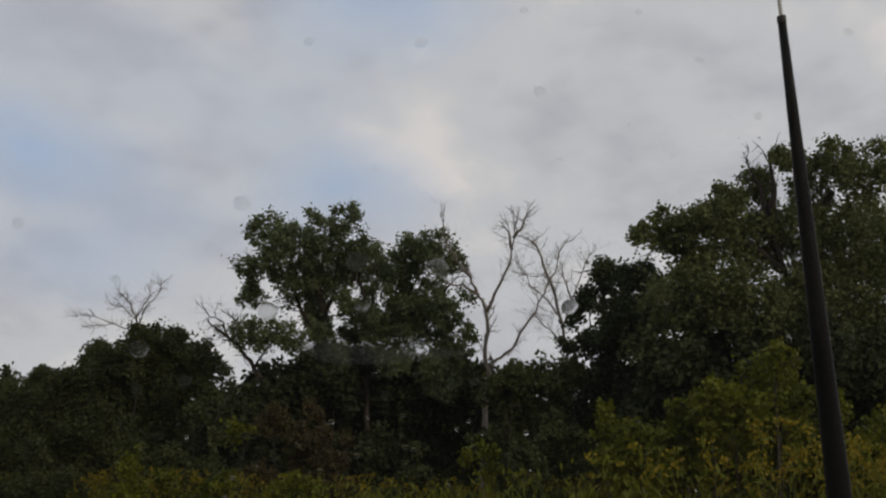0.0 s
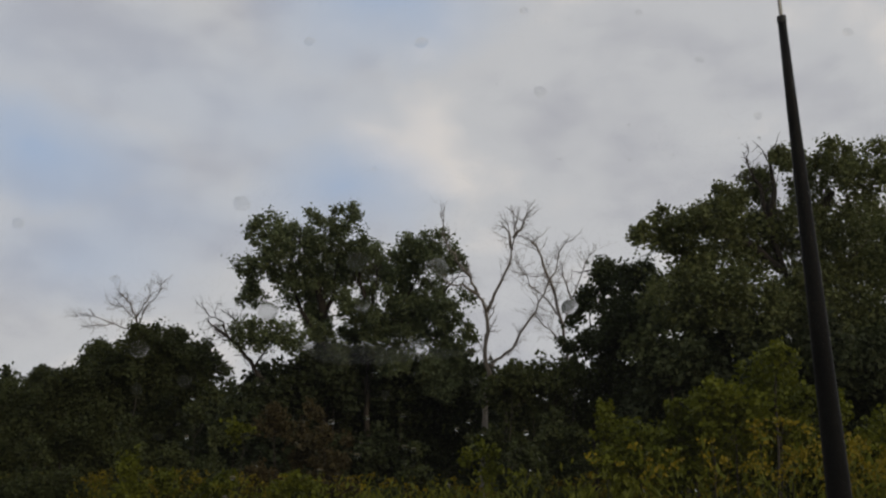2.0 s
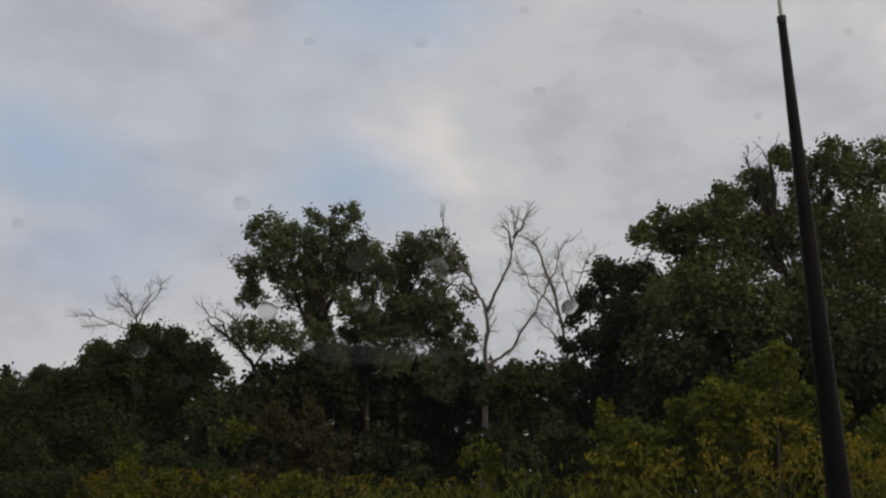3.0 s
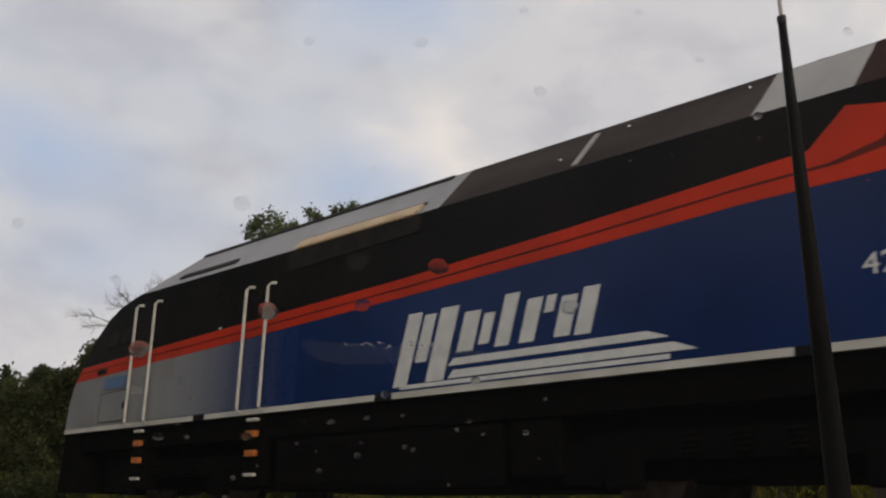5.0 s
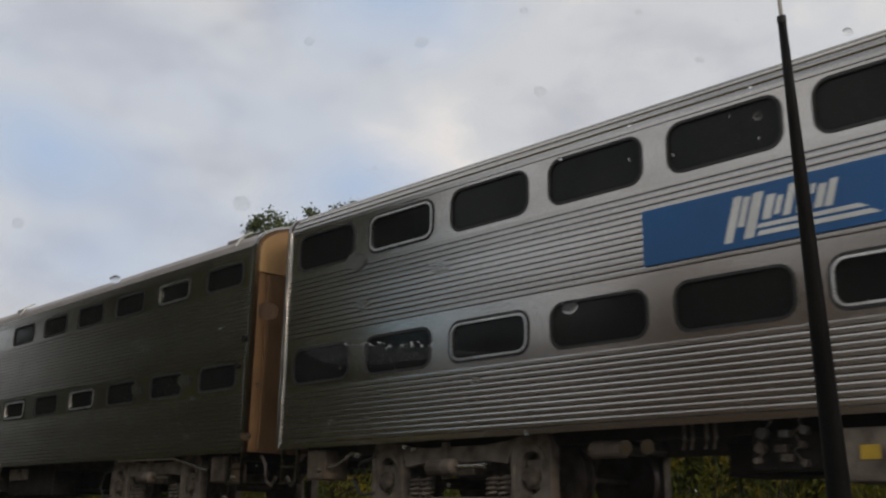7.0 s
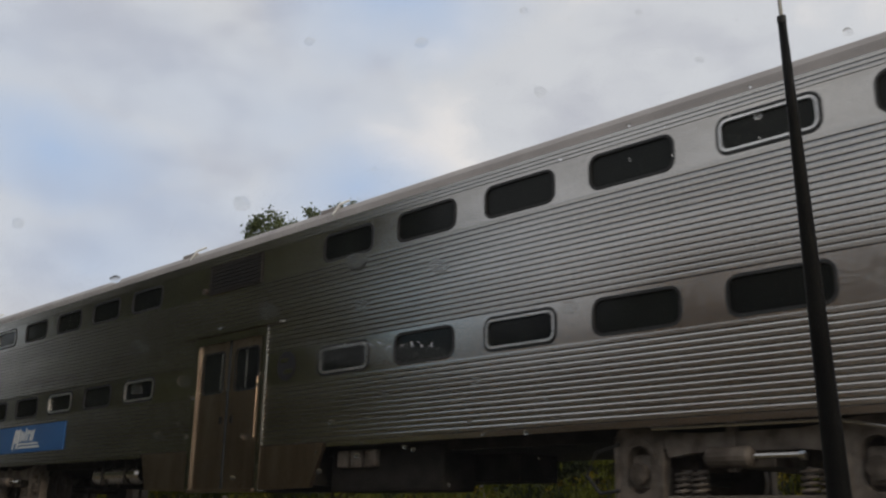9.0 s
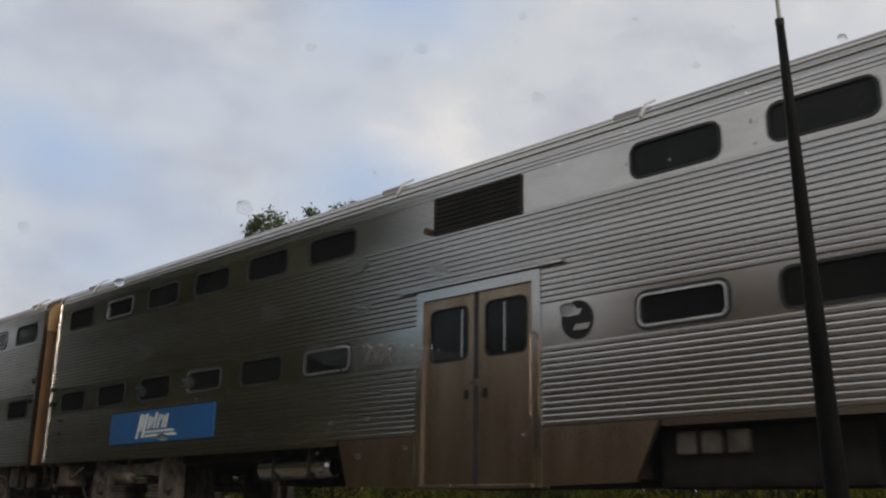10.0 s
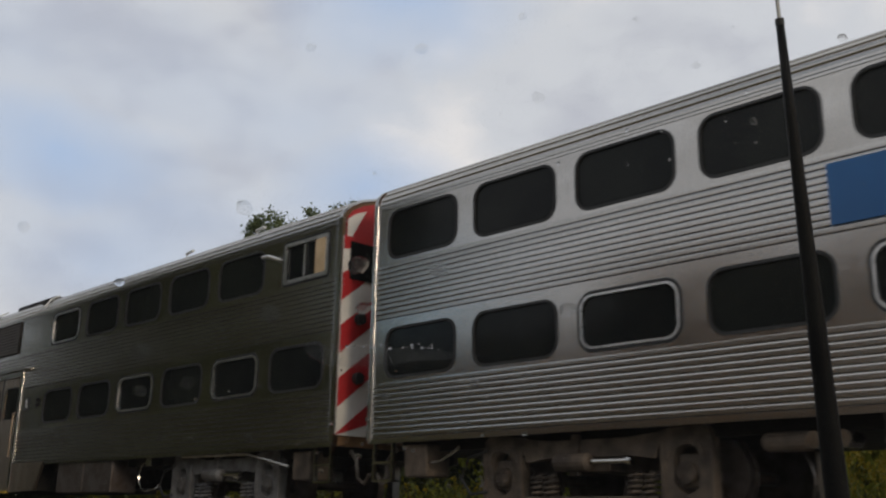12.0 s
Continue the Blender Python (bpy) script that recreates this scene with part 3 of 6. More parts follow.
    n = 7 if kind == "early" else 10
    for i in range(n):
        z = gz0 + (i + 0.5) * (gz1 - gz0) / n
        bm = bmesh.new()
        prism(bm, [(SIDE - 0.028, z - 0.022), (SIDE - 0.014, z + 0.02), (SIDE - 0.010, z + 0.014), (SIDE - 0.022, z - 0.026)], g0 + 0.01, g1 - 0.01)
        part("slat", bm, UNDER if kind == "early" else WHEEL_STEEL, gr)
    # doors in their recess, with drop-step skirt
    sk = bmesh.new()
    slab(sk, [(d0 - 1.72, 1.0), (d0 - 1.5, dz0), (d0 - 0.10, dz0 - 0.03), (d0 - 0.10, 1.0)], SIDE - 0.012, SIDE + 0.05)
    part("skirt", sk, DOOR_STEEL, car)
    sk = bmesh.new()
    slab(sk, [(d1 + 0.10, 1.0), (d1 + 0.10, dz0 - 0.03), (d1 + 1.42, dz0), (d1 + 1.74, 1.0)], SIDE - 0.012, SIDE + 0.05)
    part("skirt", sk, DOOR_STEEL, car)
    fr = part("door_frame", boxes((d0 - 0.13, d0, SIDE - 0.018, SIDE + 0.12, dz0 - 0.05, dz1 + 0.13), (d1, d1 + 0.13, SIDE - 0.018, SIDE + 0.12, dz0 - 0.05, dz1 + 0.13),
                                  (d0, d1, SIDE - 0.018, SIDE + 0.12, dz1, dz1 + 0.13)), STEEL_FLAT, car)
    part("drip_rail", boxes((d0 - 0.5, d1 + 0.5, SIDE - 0.06, SIDE, dz1 + 0.15, dz1 + 0.18)), STEEL_FLAT, car)
    part("threshold", boxes((d0, d1, SIDE - 0.05, SIDE + 0.12, dz0 - 0.05, dz0), bevel=0.01), YELLOW if kind == "late" else DOOR_STEEL, car)
    mid = (d0 + d1) / 2
    for a, b, handle in ((d0, mid - 0.04, mid - 0.16), (mid + 0.04, d1, mid + 0.16)):
        bm = bmesh.new()
        g = rounded(a + 0.13, b - 0.12, k["glass"][0], k["glass"][1], 0.09)
        holed_cell(bm, a, b, dz0, dz1, g, SIDE + 0.02, SIDE + 0.05)
        leaf = part("door", bm, DOOR_STEEL, car, "brushed steel sliding door leaf with a window")
        pane = bmesh.new()
        pane.faces.new([pane.verts.new((x, SIDE + 0.04, z)) for x, z in g])
        part("door_pane", pane, DARK_GLASS, leaf)
        part("door_gasket", ring(rounded(a + 0.11, b - 0.10, k["glass"][0] - 0.02, k["glass"][1] + 0.02, 0.11), g, SIDE + 0.012, SIDE + 0.03), RUBBER, leaf)
        if kind == "early":
            ux = b - 0.24 if a == d0 else a + 0.42
            part("grab_pole", boxes((ux, ux + 0.022, SIDE + 0.030, SIDE + 0.038, k["glass"][0] + 0.03, k["glass"][1] - 0.03)), FRAME_ALU, leaf, "pale vertical pole behind the door glass")
        part("latch", boxes((handle - 0.035, handle + 0.035, SIDE, SIDE + 0.02, 1.42, 1.54), bevel=0.008), UNDER, leaf)
    part("door_seal", boxes((mid - 0.04, mid + 0.04, SIDE + 0.015, SIDE + 0.05, dz0, dz1)), RUBBER, car)
    rail = bmesh.new()
    tube(rail, [(d1 + 0.03, SIDE - 0.03, 1.1), (d1 + 0.03, SIDE - 0.09, 1.15), (d1 + 0.03, SIDE - 0.09, 2.1), (d1 + 0.03, SIDE - 0.03, 2.15)], 0.013, 8)
    part("door_handrail", rail, DOOR_STEEL, car)
    # banner and numbers
    b0, b1, bz0, bz1 = k["banner"]
    ban = part("banner", boxes((b0, b1, SIDE - 0.024, SIDE - 0.002, bz0, bz1)), BANNER_BLUE, car, "blue banner with a white emblem")
    if kind == "early":
        emblem(ban, 4.02, SIDE - 0.030, 1.29, 1.5, 0.46, LETTER_WHITE)
    else:
        emblem(ban, 7.75, SIDE - 0.030, bz0 + 0.07, 1.62, 0.50, LETTER_WHITE)
    if number == "bars":
        for i in range(4):
            part("number_bar", boxes((10.5 + i * 0.16, 10.59 + i * 0.16, SIDE - 0.008, SIDE - 0.002, 2.12, 2.32)), NUMBER_FADED, car, "faint worn road number")
    elif number:
        writing("number", number, 0.27 if kind == "early" else 0.36, NUMBER_FADED if kind == "early" else LETTER_DARK, car, 10.5 if kind == "early" else 10.25, SIDE - 0.006, 2.10 if kind == "early" else 2.05, 0.6, "dark road number on bare steel", weight=0.006)
    if kind == "early":
        plug = bmesh.new()
        disc(plug, (11.76, SIDE - 0.03, 3.79), 0.05, 0.06, sides=14)
        part("marker_lamp", plug, TRUCK_BROWN, car)
        em = bmesh.new()
        disc(em, (14.3, SIDE - 0.006, 2.22), 0.23, 0.012, sides=28)
        seal = part("round_emblem", em, LETTER_DARK, car, "dark round emblem with pale slanted bars")
        for z, x in ((2.31, 14.24), (2.13, 14.36)):
            bm = bmesh.new()
            slab(bm, [(x - 0.12, z - 0.035), (x + 0.10, z - 0.035), (x + 0.14, z + 0.035), (x - 0.08, z + 0.035)], SIDE - 0.018, SIDE - 0.012)
            part("emblem_bar", bm, STEEL_FLAT, seal)
    else:
        for u in (11.05, 13.95) if kind == "late" else (11.0,):
            if kind == "late":
                sign = part("access_sign", boxes((u, u + 0.27, SIDE - 0.012, SIDE - 0.002, 2.16, 2.45)), BANNER_BLUE if u < 12 else RUBBER, car, "square access sign with a pale figure")
                part("sign_bar", boxes((u + 0.10, u + 0.15, SIDE - 0.018, SIDE - 0.012, 2.22, 2.40), (u + 0.15, u + 0.20, SIDE - 0.018, SIDE - 0.012, 2.22, 2.26)), LETTER_WHITE, sign)
        if kind == "late":
            bm = bmesh.new()
            disc(bm, (14.66, SIDE - 0.006, 2.30), 0.10, 0.02, sides=18)
            speaker = part("round_vent", bm, UNDER, car, "dark round vent with a pale cross bar")
            part("cross_bar", boxes((14.58, 14.74, SIDE - 0.022, SIDE - 0.016, 2.28, 2.32)), STEEL_FLAT, speaker)
        for z in (3.76, 3.98):
            bm = bmesh.new()
            disc(bm, (11.05, SIDE - 0.03, z), 0.055, 0.06, sides=14)
            part("marker_lamp", bm, TRUCK_GREY, car)
        part("door_control", boxes((11.05, 11.36, SIDE - 0.03, SIDE, 1.18, 1.48), bevel=0.02), DOOR_STEEL, car)
    if kind == "early":
        for u, z, r in ((24.98, 2.80, 0.055), (24.80, 2.36, 0.05), (0.14, 2.52, 0.045), (0.17, 2.20, 0.05), (0.60, 1.82, 0.03), (0.62, 1.55, 0.03)):
            bm = bmesh.new()
            disc(bm, (u, SIDE - 0.02, z), r, 0.05, sides=14)
            part("marker_lamp", bm, UNDER, car)
    if kind == "middle":
        part("control_panel", boxes((11.0, 11.34, SIDE - 0.02, SIDE, 2.10, 2.46), bevel=0.008), STEEL_FLAT, car)
    # ends: sheet, roof cowl, vestibule bellows
    for u, s in ((0.0, -1), (LENGTH, 1)):
        bm = bmesh.new()
        prism(bm, [(-1.53, 0.95)] + roof_profile(eave) + [(1.53, 0.95)], min(u, u - 0.05 * s), max(u, u - 0.05 * s))
        end = part("end_sheet", bm, END_BROWN, car, "brown end sheet of the car")
        rim = bmesh.new()
        outer = [(-1.57, 1.0)] + [(y * 1.012, z + 0.015) for y, z in roof_profile(eave)] + [(1.57, 1.0)]
        inner = [(y * 0.978, z - (0.03 if z > 1.1 else 0)) for y, z in outer]
        loops = [[rim.verts.new((x, y, z)) for y, z in o] for x in (u - 0.02 * s, u + 0.045 * s) for o in (outer, inner)]
        for i in range(len(outer) - 1):
            for p, q in ((0, 2), (2, 3), (3, 1)):
                rim.faces.new((loops[p][i], loops[p][i + 1], loops[q][i + 1], loops[q][i]))
        part("end_rim", rim, STEEL_FLAT, end, "bright rim round the car end")
        hood = bmesh.new()
        prism(hood, [(-1.46, 3.95)] + [(y * 0.945, z - 0.06) for y, z in roof_profile(eave)] + [(1.46, 3.95)], min(u, u + 0.035 * s), max(u, u + 0.035 * s))
        if cab and s > 0:
            cap = part("end_hood", hood, STRIPE_RED, end, "red painted cap above the cab end")
            wedge = bmesh.new()
            slab(wedge, [(-1.46, 3.98), (-1.46, 4.40), (-1.30, 4.52), (-1.10, 4.60)], u + 0.036, u + 0.046)
            for v in wedge.verts:
                v.co = Vector((v.co.y, v.co.x, v.co.z))
            bmesh.ops.recalc_face_normals(wedge, faces=wedge.faces)
            part("cap_wedge", wedge, STRIPE_WHITE, cap)
        else:
            part("end_hood", hood, END_TAN, end, "hood above the end door, coloured tan as if sunlit")
        for i in range(4):
            a, b = u + s * (0.02 + 0.09 * i), u + s * (0.08 + 0.09 * i)
            part("bellows_fold", boxes((min(a, b), max(a, b), -0.62, 0.62, 1.05, 3.25), bevel=0.01), BELLOWS, end)
        for y in (-1.25, -0.85):
            part("end_post", boxes((min(u, u + 0.05 * s), max(u, u + 0.05 * s), y - 0.04, y + 0.04, 1.0, 3.9), bevel=0.01), END_BROWN, end)
        if cab and s > 0:
            plate = part("warning_panel", boxes((u + 0.052, u + 0.064, -1.54, -0.70, 1.1, eave - 0.28)), STRIPE_WHITE, end, "white panel with red diagonal warning stripes")
            for i in range(5):
                z = 0.70 + i * 0.80
                bm = bmesh.new()
                zs = [z, z + 0.42, z + 0.42 + 0.66, z + 0.66]
                v = [bm.verts.new((u + 0.070, y, min(max(zz, 1.1), eave - 0.28))) for y, zz in ((-1.54, zs[0]), (-1.54, zs[1]), (-0.70, zs[2]), (-0.70, zs[3]))]
                v2 = [bm.verts.new((u + 0.064, *w.co[1:])) for w in v]
                bm.faces.new(v)
                for q in range(4):
                    bm.faces.new((v[q], v[(q + 1) % 4], v2[(q + 1) % 4], v2[q]))
                part("warning_stripe", bm, STRIPE_RED, plate)
            # flat panel stands for the tan box mirror outside the window
            part("tan_mirror_panel", boxes((24.50, 24.78, SIDE - 0.012, SIDE + 0.01, 3.62, 4.20)), TAN, car, "flat tan panel standing for the mirror outside the cab")
            part("window_bar", boxes((24.20, 24.24, SIDE - 0.012, SIDE + 0.01, 3.62, 4.20)), FRAME_ALU, car)
            mirror = bmesh.new()
            tube(mirror, [(23.55, SIDE, 4.0), (23.45, SIDE - 0.16, 4.05), (23.30, SIDE - 0.18, 4.05)], 0.03, 8)
            part("cab_mirror", mirror, FRAME_ALU, car)
            for ua in (19.3, 21.75):
                horn = bmesh.new()
                tube(horn, [(ua, -0.85, eave + 0.44), (ua, -0.85, eave + 0.62), (ua + 0.25, -0.85, eave + 0.64)], 0.03, 8)
                part("roof_antenna", horn, RAIL_PAINT, roof)
            part("cab_pane", boxes((u + 0.072, u + 0.085, -1.42, -0.72, 3.45, 4.05), bevel=0.005), DARK_GLASS, end)
            for z in (2.85, 1.95):
                lamp = bmesh.new()
                tube(lamp, [(u + 0.07, -1.2, z), (u + 0.16, -1.2, z)], 0.09, 14)
                part("marker_lamp", lamp, RUBBER, end)
        # coupler, ladder step
        part("coupler", boxes((min(u, u + 0.37 * s), max(u, u + 0.37 * s), -0.14, 0.14, 0.72, 0.98), bevel=0.03), UNDER, car)
        ua = u + 0.05 if s < 0 else u - 0.45
        part("ladder_step", boxes((ua, ua + 0.03, -1.52, -1.46, 0.42, 0.93), (ua + 0.37, ua + 0.40, -1.52, -1.46, 0.42, 0.93), (ua, ua + 0.4, -1.54, -1.40, 0.42, 0.45), (ua, ua + 0.4, -1.54, -1.44, 0.66, 0.69)), STEEL_FLAT, car)
        hose = bmesh.new()
        tube(hose, [(u - 0.1 * s, -1.1, 0.9), (u + 0.06 * s, -1.12, 0.75), (u + 0.10 * s, -1.12, 0.5), (u + 0.22 * s, -1.1, 0.42), (u + 0.34 * s, -1.1, 0.55)], 0.028, 8)
        part("brake_hose", hose, TRUCK_GREY, car)
        ub = u + 0.62 if s < 0 else u - 1.05
        part("end_box", boxes((ub, ub + 0.42, -1.45, -1.0, 0.48, 0.90), bevel=0.03), TRUCK_BROWN, car)
        pipe = bmesh.new()
        tube(pipe, [(u - 1.1, -1.48, 0.68), (u - 1.7, -1.5, 0.80), (u - 2.2, -1.5, 0.90), (u - 4.2, -1.5, 0.91)] if s > 0 else [(1.03, -1.4, 0.66), (1.25, -1.42, 0.67), (1.48, -1.42, 0.76), (1.56, -1.35, 0.86)], 0.020, 6)
        part("air_pipe", pipe, STEEL_FLAT, car)
    # underframe
    part("centre_sill", boxes((0.3, LENGTH - 0.3, -1.2, 1.4, 0.82, 1.0), (7.0, LENGTH - 7.0, -0.4, 0.4, 0.45, 0.82)), UNDER, car)
    part("step_well", boxes((d0 - 1.45, d1 + 1.38, SIDE + 0.052, 1.4, 0.40, 1.0)), UNDER, car)
    if kind == "early":
        tank = bmesh.new()
        tube(tank, [(7.75, -1.25, 0.66), (7.80, -1.25, 0.66), (9.5, -1.25, 0.66), (9.55, -1.25, 0.66)], [0.12, 0.165, 0.165, 0.12], 16)
        t = part("air_tank", tank, STEEL_FLAT, car, "silver horizontal air tank")
        part("tank_strap", boxes((8.2, 8.24, -1.43, -1.08, 0.48, 0.98), (9.1, 9.14, -1.43, -1.08, 0.48, 0.98)), UNDER, t)
        part("equipment_box", boxes((15.15, 17.5, -1.25, -0.6, 0.30, 0.95), bevel=0.05), UNDER, car)
        for i in range(3):
            part("relay_box", boxes((15.42 + i * 0.30, 15.66 + i * 0.30, -1.36, -1.25, 0.64, 0.88), bevel=0.03), TRUCK_GREY, car)
    else:
        part("equipment_box", boxes((8.68, 9.30, -1.45, -0.7, 0.33, 0.82), bevel=0.02), TRUCK_GREY, car)
        part("equipment_label", boxes((8.90, 9.08, -1.46, -1.45, 0.53, 0.66)), YELLOW, car)
        part("battery_box", boxes((16.05, 17.20, SIDE + 0.02, -1.0, 0.34, 0.93), (17.23, 18.42, SIDE + 0.02, -1.0, 0.34, 0.93), bevel=0.02), WHEEL_STEEL, car)
        valve = part("valve_rack", boxes((7.7, 8.45, -1.20, -0.9, 0.46, 0.95), bevel=0.02), UNDER, car)
        knobs = random.Random(71)
        for i in range(9):
            x, z, r = 7.80 + 0.26 * (i % 3) + knobs.uniform(-0.06, 0.06), 0.55 + 0.14 * (i // 3) + knobs.uniform(-0.03, 0.03), knobs.uniform(0.03, 0.06)
            bm = bmesh.new()
            if i % 3 == 1:
                box(bm, x - 1.6 * r, x + 1.6 * r, -1.28, -1.19, z - r, z + r, 0.012)
            else:
                disc(bm, (x, -1.24, z), r, 0.10, sides=10)
                tube(bm, [(x, -1.27, z), (x + knobs.uniform(-0.12, 0.12), -1.27, z + 0.12), (x, -1.22, z + 0.2)], 0.012, 5)
            part("valve", bm, (TRUCK_GREY, TRUCK_BROWN, TRUCK_COOL)[i // 3], valve)
        bm = bmesh.new()
        tube(bm, [(5.75, -1.3, 0.73), (5.80, -1.3, 0.73), (6.22, -1.3, 0.73), (6.27, -1.3, 0.73)], [0.07, 0.10, 0.10, 0.07], 14)
        part("air_cylinder", bm, TRUCK_BROWN, car)
        for u in (6.32, 6.60):
            bm = bmesh.new()
            disc(bm, (u, -1.28, 0.73), 0.085, 0.3, sides=14)
            part("filter_bowl", bm, STEEL_FLAT, car)
        for u in (6.95, 7.05, 7.22, 7.32):
            bm = bmesh.new()
            tube(bm, [(u, -1.25, 0.95), (u + 0.02, -1.28, 0.80), (u - 0.02, -1.25, 0.70)], 0.02, 6)
            part("hose", bm, TRUCK_GREY, car)
        bm = bmesh.new()
        tube(bm, [(19.60 + 0.33 * math.cos(radians(a)), -1.41, 0.62 + 0.27 * math.sin(radians(a))) for a in range(90, 300, 15)] + [(19.90, -1.39, 0.40), (20.02, -1.38, 0.46)], 0.014, 8)
        part("loop_cable", bm, STEEL_FLAT, car)
        part("cable_bracket", boxes((19.56, 19.74, -1.45, -1.2, 0.80, 0.94), bevel=0.01), STEEL_FLAT, car)
    for u in (3.55, 21.9):
        truck(car, u, TRUCK_COOL if cab else TRUCK_BROWN if kind == "late" else None)
    return car


def locomotive():
    """A cowl locomotive, origin at the nose on the rails; x runs back from the nose."""
    lo = new("locomotive")
    tagged(lo, "blue and black diesel locomotive with a red-orange stripe", "locomotive")
    Y = -1.5
    sill, brk = 1.62, 4.13

    def side(name, outline, mat, y=Y, thick=0.03, label=""):
        return part(name, slab(bmesh.new(), outline, y, y + thick), mat, lo, label)
    nose = [(0.22, sill), (0.27, 2.1), (0.42, 2.5), (0.90, 3.10), (1.25, 3.44), (1.71, 3.77), (2.25, 3.99), (2.95, brk)]
    low = [(0.50, 2.58), (6.3, 2.79), (10.6, 2.95), (13.6, 3.07), (15.8, 3.18), (18.05, 3.22), (18.85, 3.82)]
    high = [(18.06, 3.93), (17.58, 3.83), (17.02, 3.95), (16.6, 3.58), (15.8, 3.53), (13.6, 3.38), (10.6, 3.22), (6.3, 3.07), (0.74, 2.86)]
    # solid hull
    hull = bmesh.new()
    left = [hull.verts.new((x, Y + 0.03, z)) for x, z in nose + [(19.25, brk), (19.25, sill)]]
    right = [hull.verts.new((x, -Y, z)) for x, z in nose + [(19.25, brk), (19.25, sill)]]
    n = len(left)
    hull.faces.new(left)
    hull.faces.new(right[::-1])
    for i in range(n):
        hull.faces.new((left[i], left[(i + 1) % n], right[(i + 1) % n], right[i]))
    part("hull", hull, LOCO_BLACK, lo)
    side("lower_side", [(3.4, sill), (19.25, sill), (19.25, brk), (18.95, brk)] + low[::-1][:-1] + [(3.4, 2.715)], LOCO_BLUE, label="glossy blue lower side")
    side("nose_side", [(0.235, sill), (3.395, sill), (3.395, 2.712), (0.50, 2.60), (0.42, 2.5), (0.28, 2.1)], LOCO_GREY, label="silver-grey nose side")
    side("upper_side", [(0.76, 2.87)] + nose[3:] + [(18.93, brk), (18.85, 3.83)] + [(x, z + 0.003) for x, z in high[:-1]], LOCO_BLACK, label="black upper side")
    side("stripe", low + high, LOCO_RED, Y - 0.004, 0.034, "red-orange side stripe")
    side("stripe_line", [(0.5, 2.74), (6.3, 2.915), (10.6, 3.07), (13.6, 3.21), (15.8, 3.34), (16.9, 3.37), (17.5, 3.46), (18.02, 3.90), (17.60, 3.82), (17.34, 3.52), (16.8, 3.40), (15.8, 3.365), (13.6, 3.235), (10.6, 3.093), (6.3, 2.935), (0.5, 2.758)], LINE_RED, Y - 0.008, 0.006)
    side("sill_stripe", [(0.21, 1.53), (19.25, 1.53), (19.25, sill - 0.004), (0.21, sill - 0.004)], LOCO_WHITE, Y - 0.01, 0.05)
    for u in (5.3, 10.1, 16.3):
        side("sill_bracket", [(u, 1.52), (u + 0.35, 1.52), (u + 0.35, sill), (u, sill)], LOCO_BLACK, Y - 0.016, 0.03)
    # sloping roof sides in sections, and the top
    for a, b, mat in ((2.95, 11.3, LOCO_GREY), (11.3, 16.02, LOCO_ROOF), (16.02, 17.12, LOCO_PALE), (17.12, 19.25, LOCO_BROWN)):
        bm = bmesh.new()
        a0 = a + 1.3 if a == 2.95 else a + 0.04
        pts = [((a, Y, brk), (b, Y, brk), (b + 0.04, -0.85, 4.85), (a0, -0.85, 4.85)), ]
        for s in (1, -1):
            q = [bm.verts.new((x, y * s, z)) for x, y, z in pts[0]]
            bm.faces.new(q if s > 0 else q[::-1])
        t = [bm.verts.new(c) for c in ((a0, -0.85, 4.85), (b + 0.04, -0.85, 4.85), (b + 0.04, 0.85, 4.85), (a0, 0.85, 4.85))]
        bm.faces.new(t)
        part("roof_section", bm, mat, lo)
    bm = bmesh.new()
    q = [bm.verts.new(c) for c in ((18.75, Y - 0.004, brk + 0.01), (19.25, Y - 0.004, brk + 0.01), (19.29, -0.845, 4.86), (19.10, -0.845, 4.86))]
    bm.faces.new(q)
    part("roof_stripe", bm, LOCO_RED, lo)
    windscreen = bmesh.new()
    q = [windscreen.verts.new(c) for c in ((1.75, -1.3, 3.79), (3.0, -1.45, 4.15), (4.28, -0.85, 4.83), (3.2, -0.6, 4.35))]
    windscreen.faces.new(q)
    part("roof_windscreen", windscreen, LOCO_BLACK, lo)

    def slope(u0, u1, h0, h1, lift, mat, name):
        d = (0.65, 0.72)
        bm = bmesh.new()
        lo_y, lo_z, hi_y, hi_z = Y + d[0] * h0, brk + d[1] * h0, Y + d[0] * h1, brk + d[1] * h1
        a = [bm.verts.new(c) for c in ((u0, lo_y, lo_z), (u1, lo_y, lo_z), (u1, hi_y, hi_z), (u0, hi_y, hi_z))]
        b = [bm.verts.new((v.co.x, v.co.y - lift * 0.742, v.co.z + lift * 0.670)) for v in a]
        bm.faces.new(b)
        for i in range(4):
            bm.faces.new((a[i], a[(i + 1) % 4], b[(i + 1) % 4], b[i]))
        return part(name, bm, mat, lo)
    tan = slope(8.0, 10.85, 0.06, 0.24, 0.03, TAN, "tan_grille")
    for i in range(26):
        u = 8.02 + i * 0.109
        tooth = slope(u, u + 0.06, -0.02, 0.06, 0.03, TAN, "grille_tooth")
        tooth.parent = tan
    slope(7.95, 10.9, 0.24, 0.29, 0.02, LOCO_BLACK, "grille_slot")
    slope(4.2, 6.1, 0.16, 0.30, 0.02, UNDER, "cab_roof_vent")
    slope(4.2, 11.0, 0.90, 0.99, 0.02, UNDER, "roof_edge")
    slope(13.60, 13.68, 0.05, 0.85, 0.02, LOCO_PALE, "roof_seam")
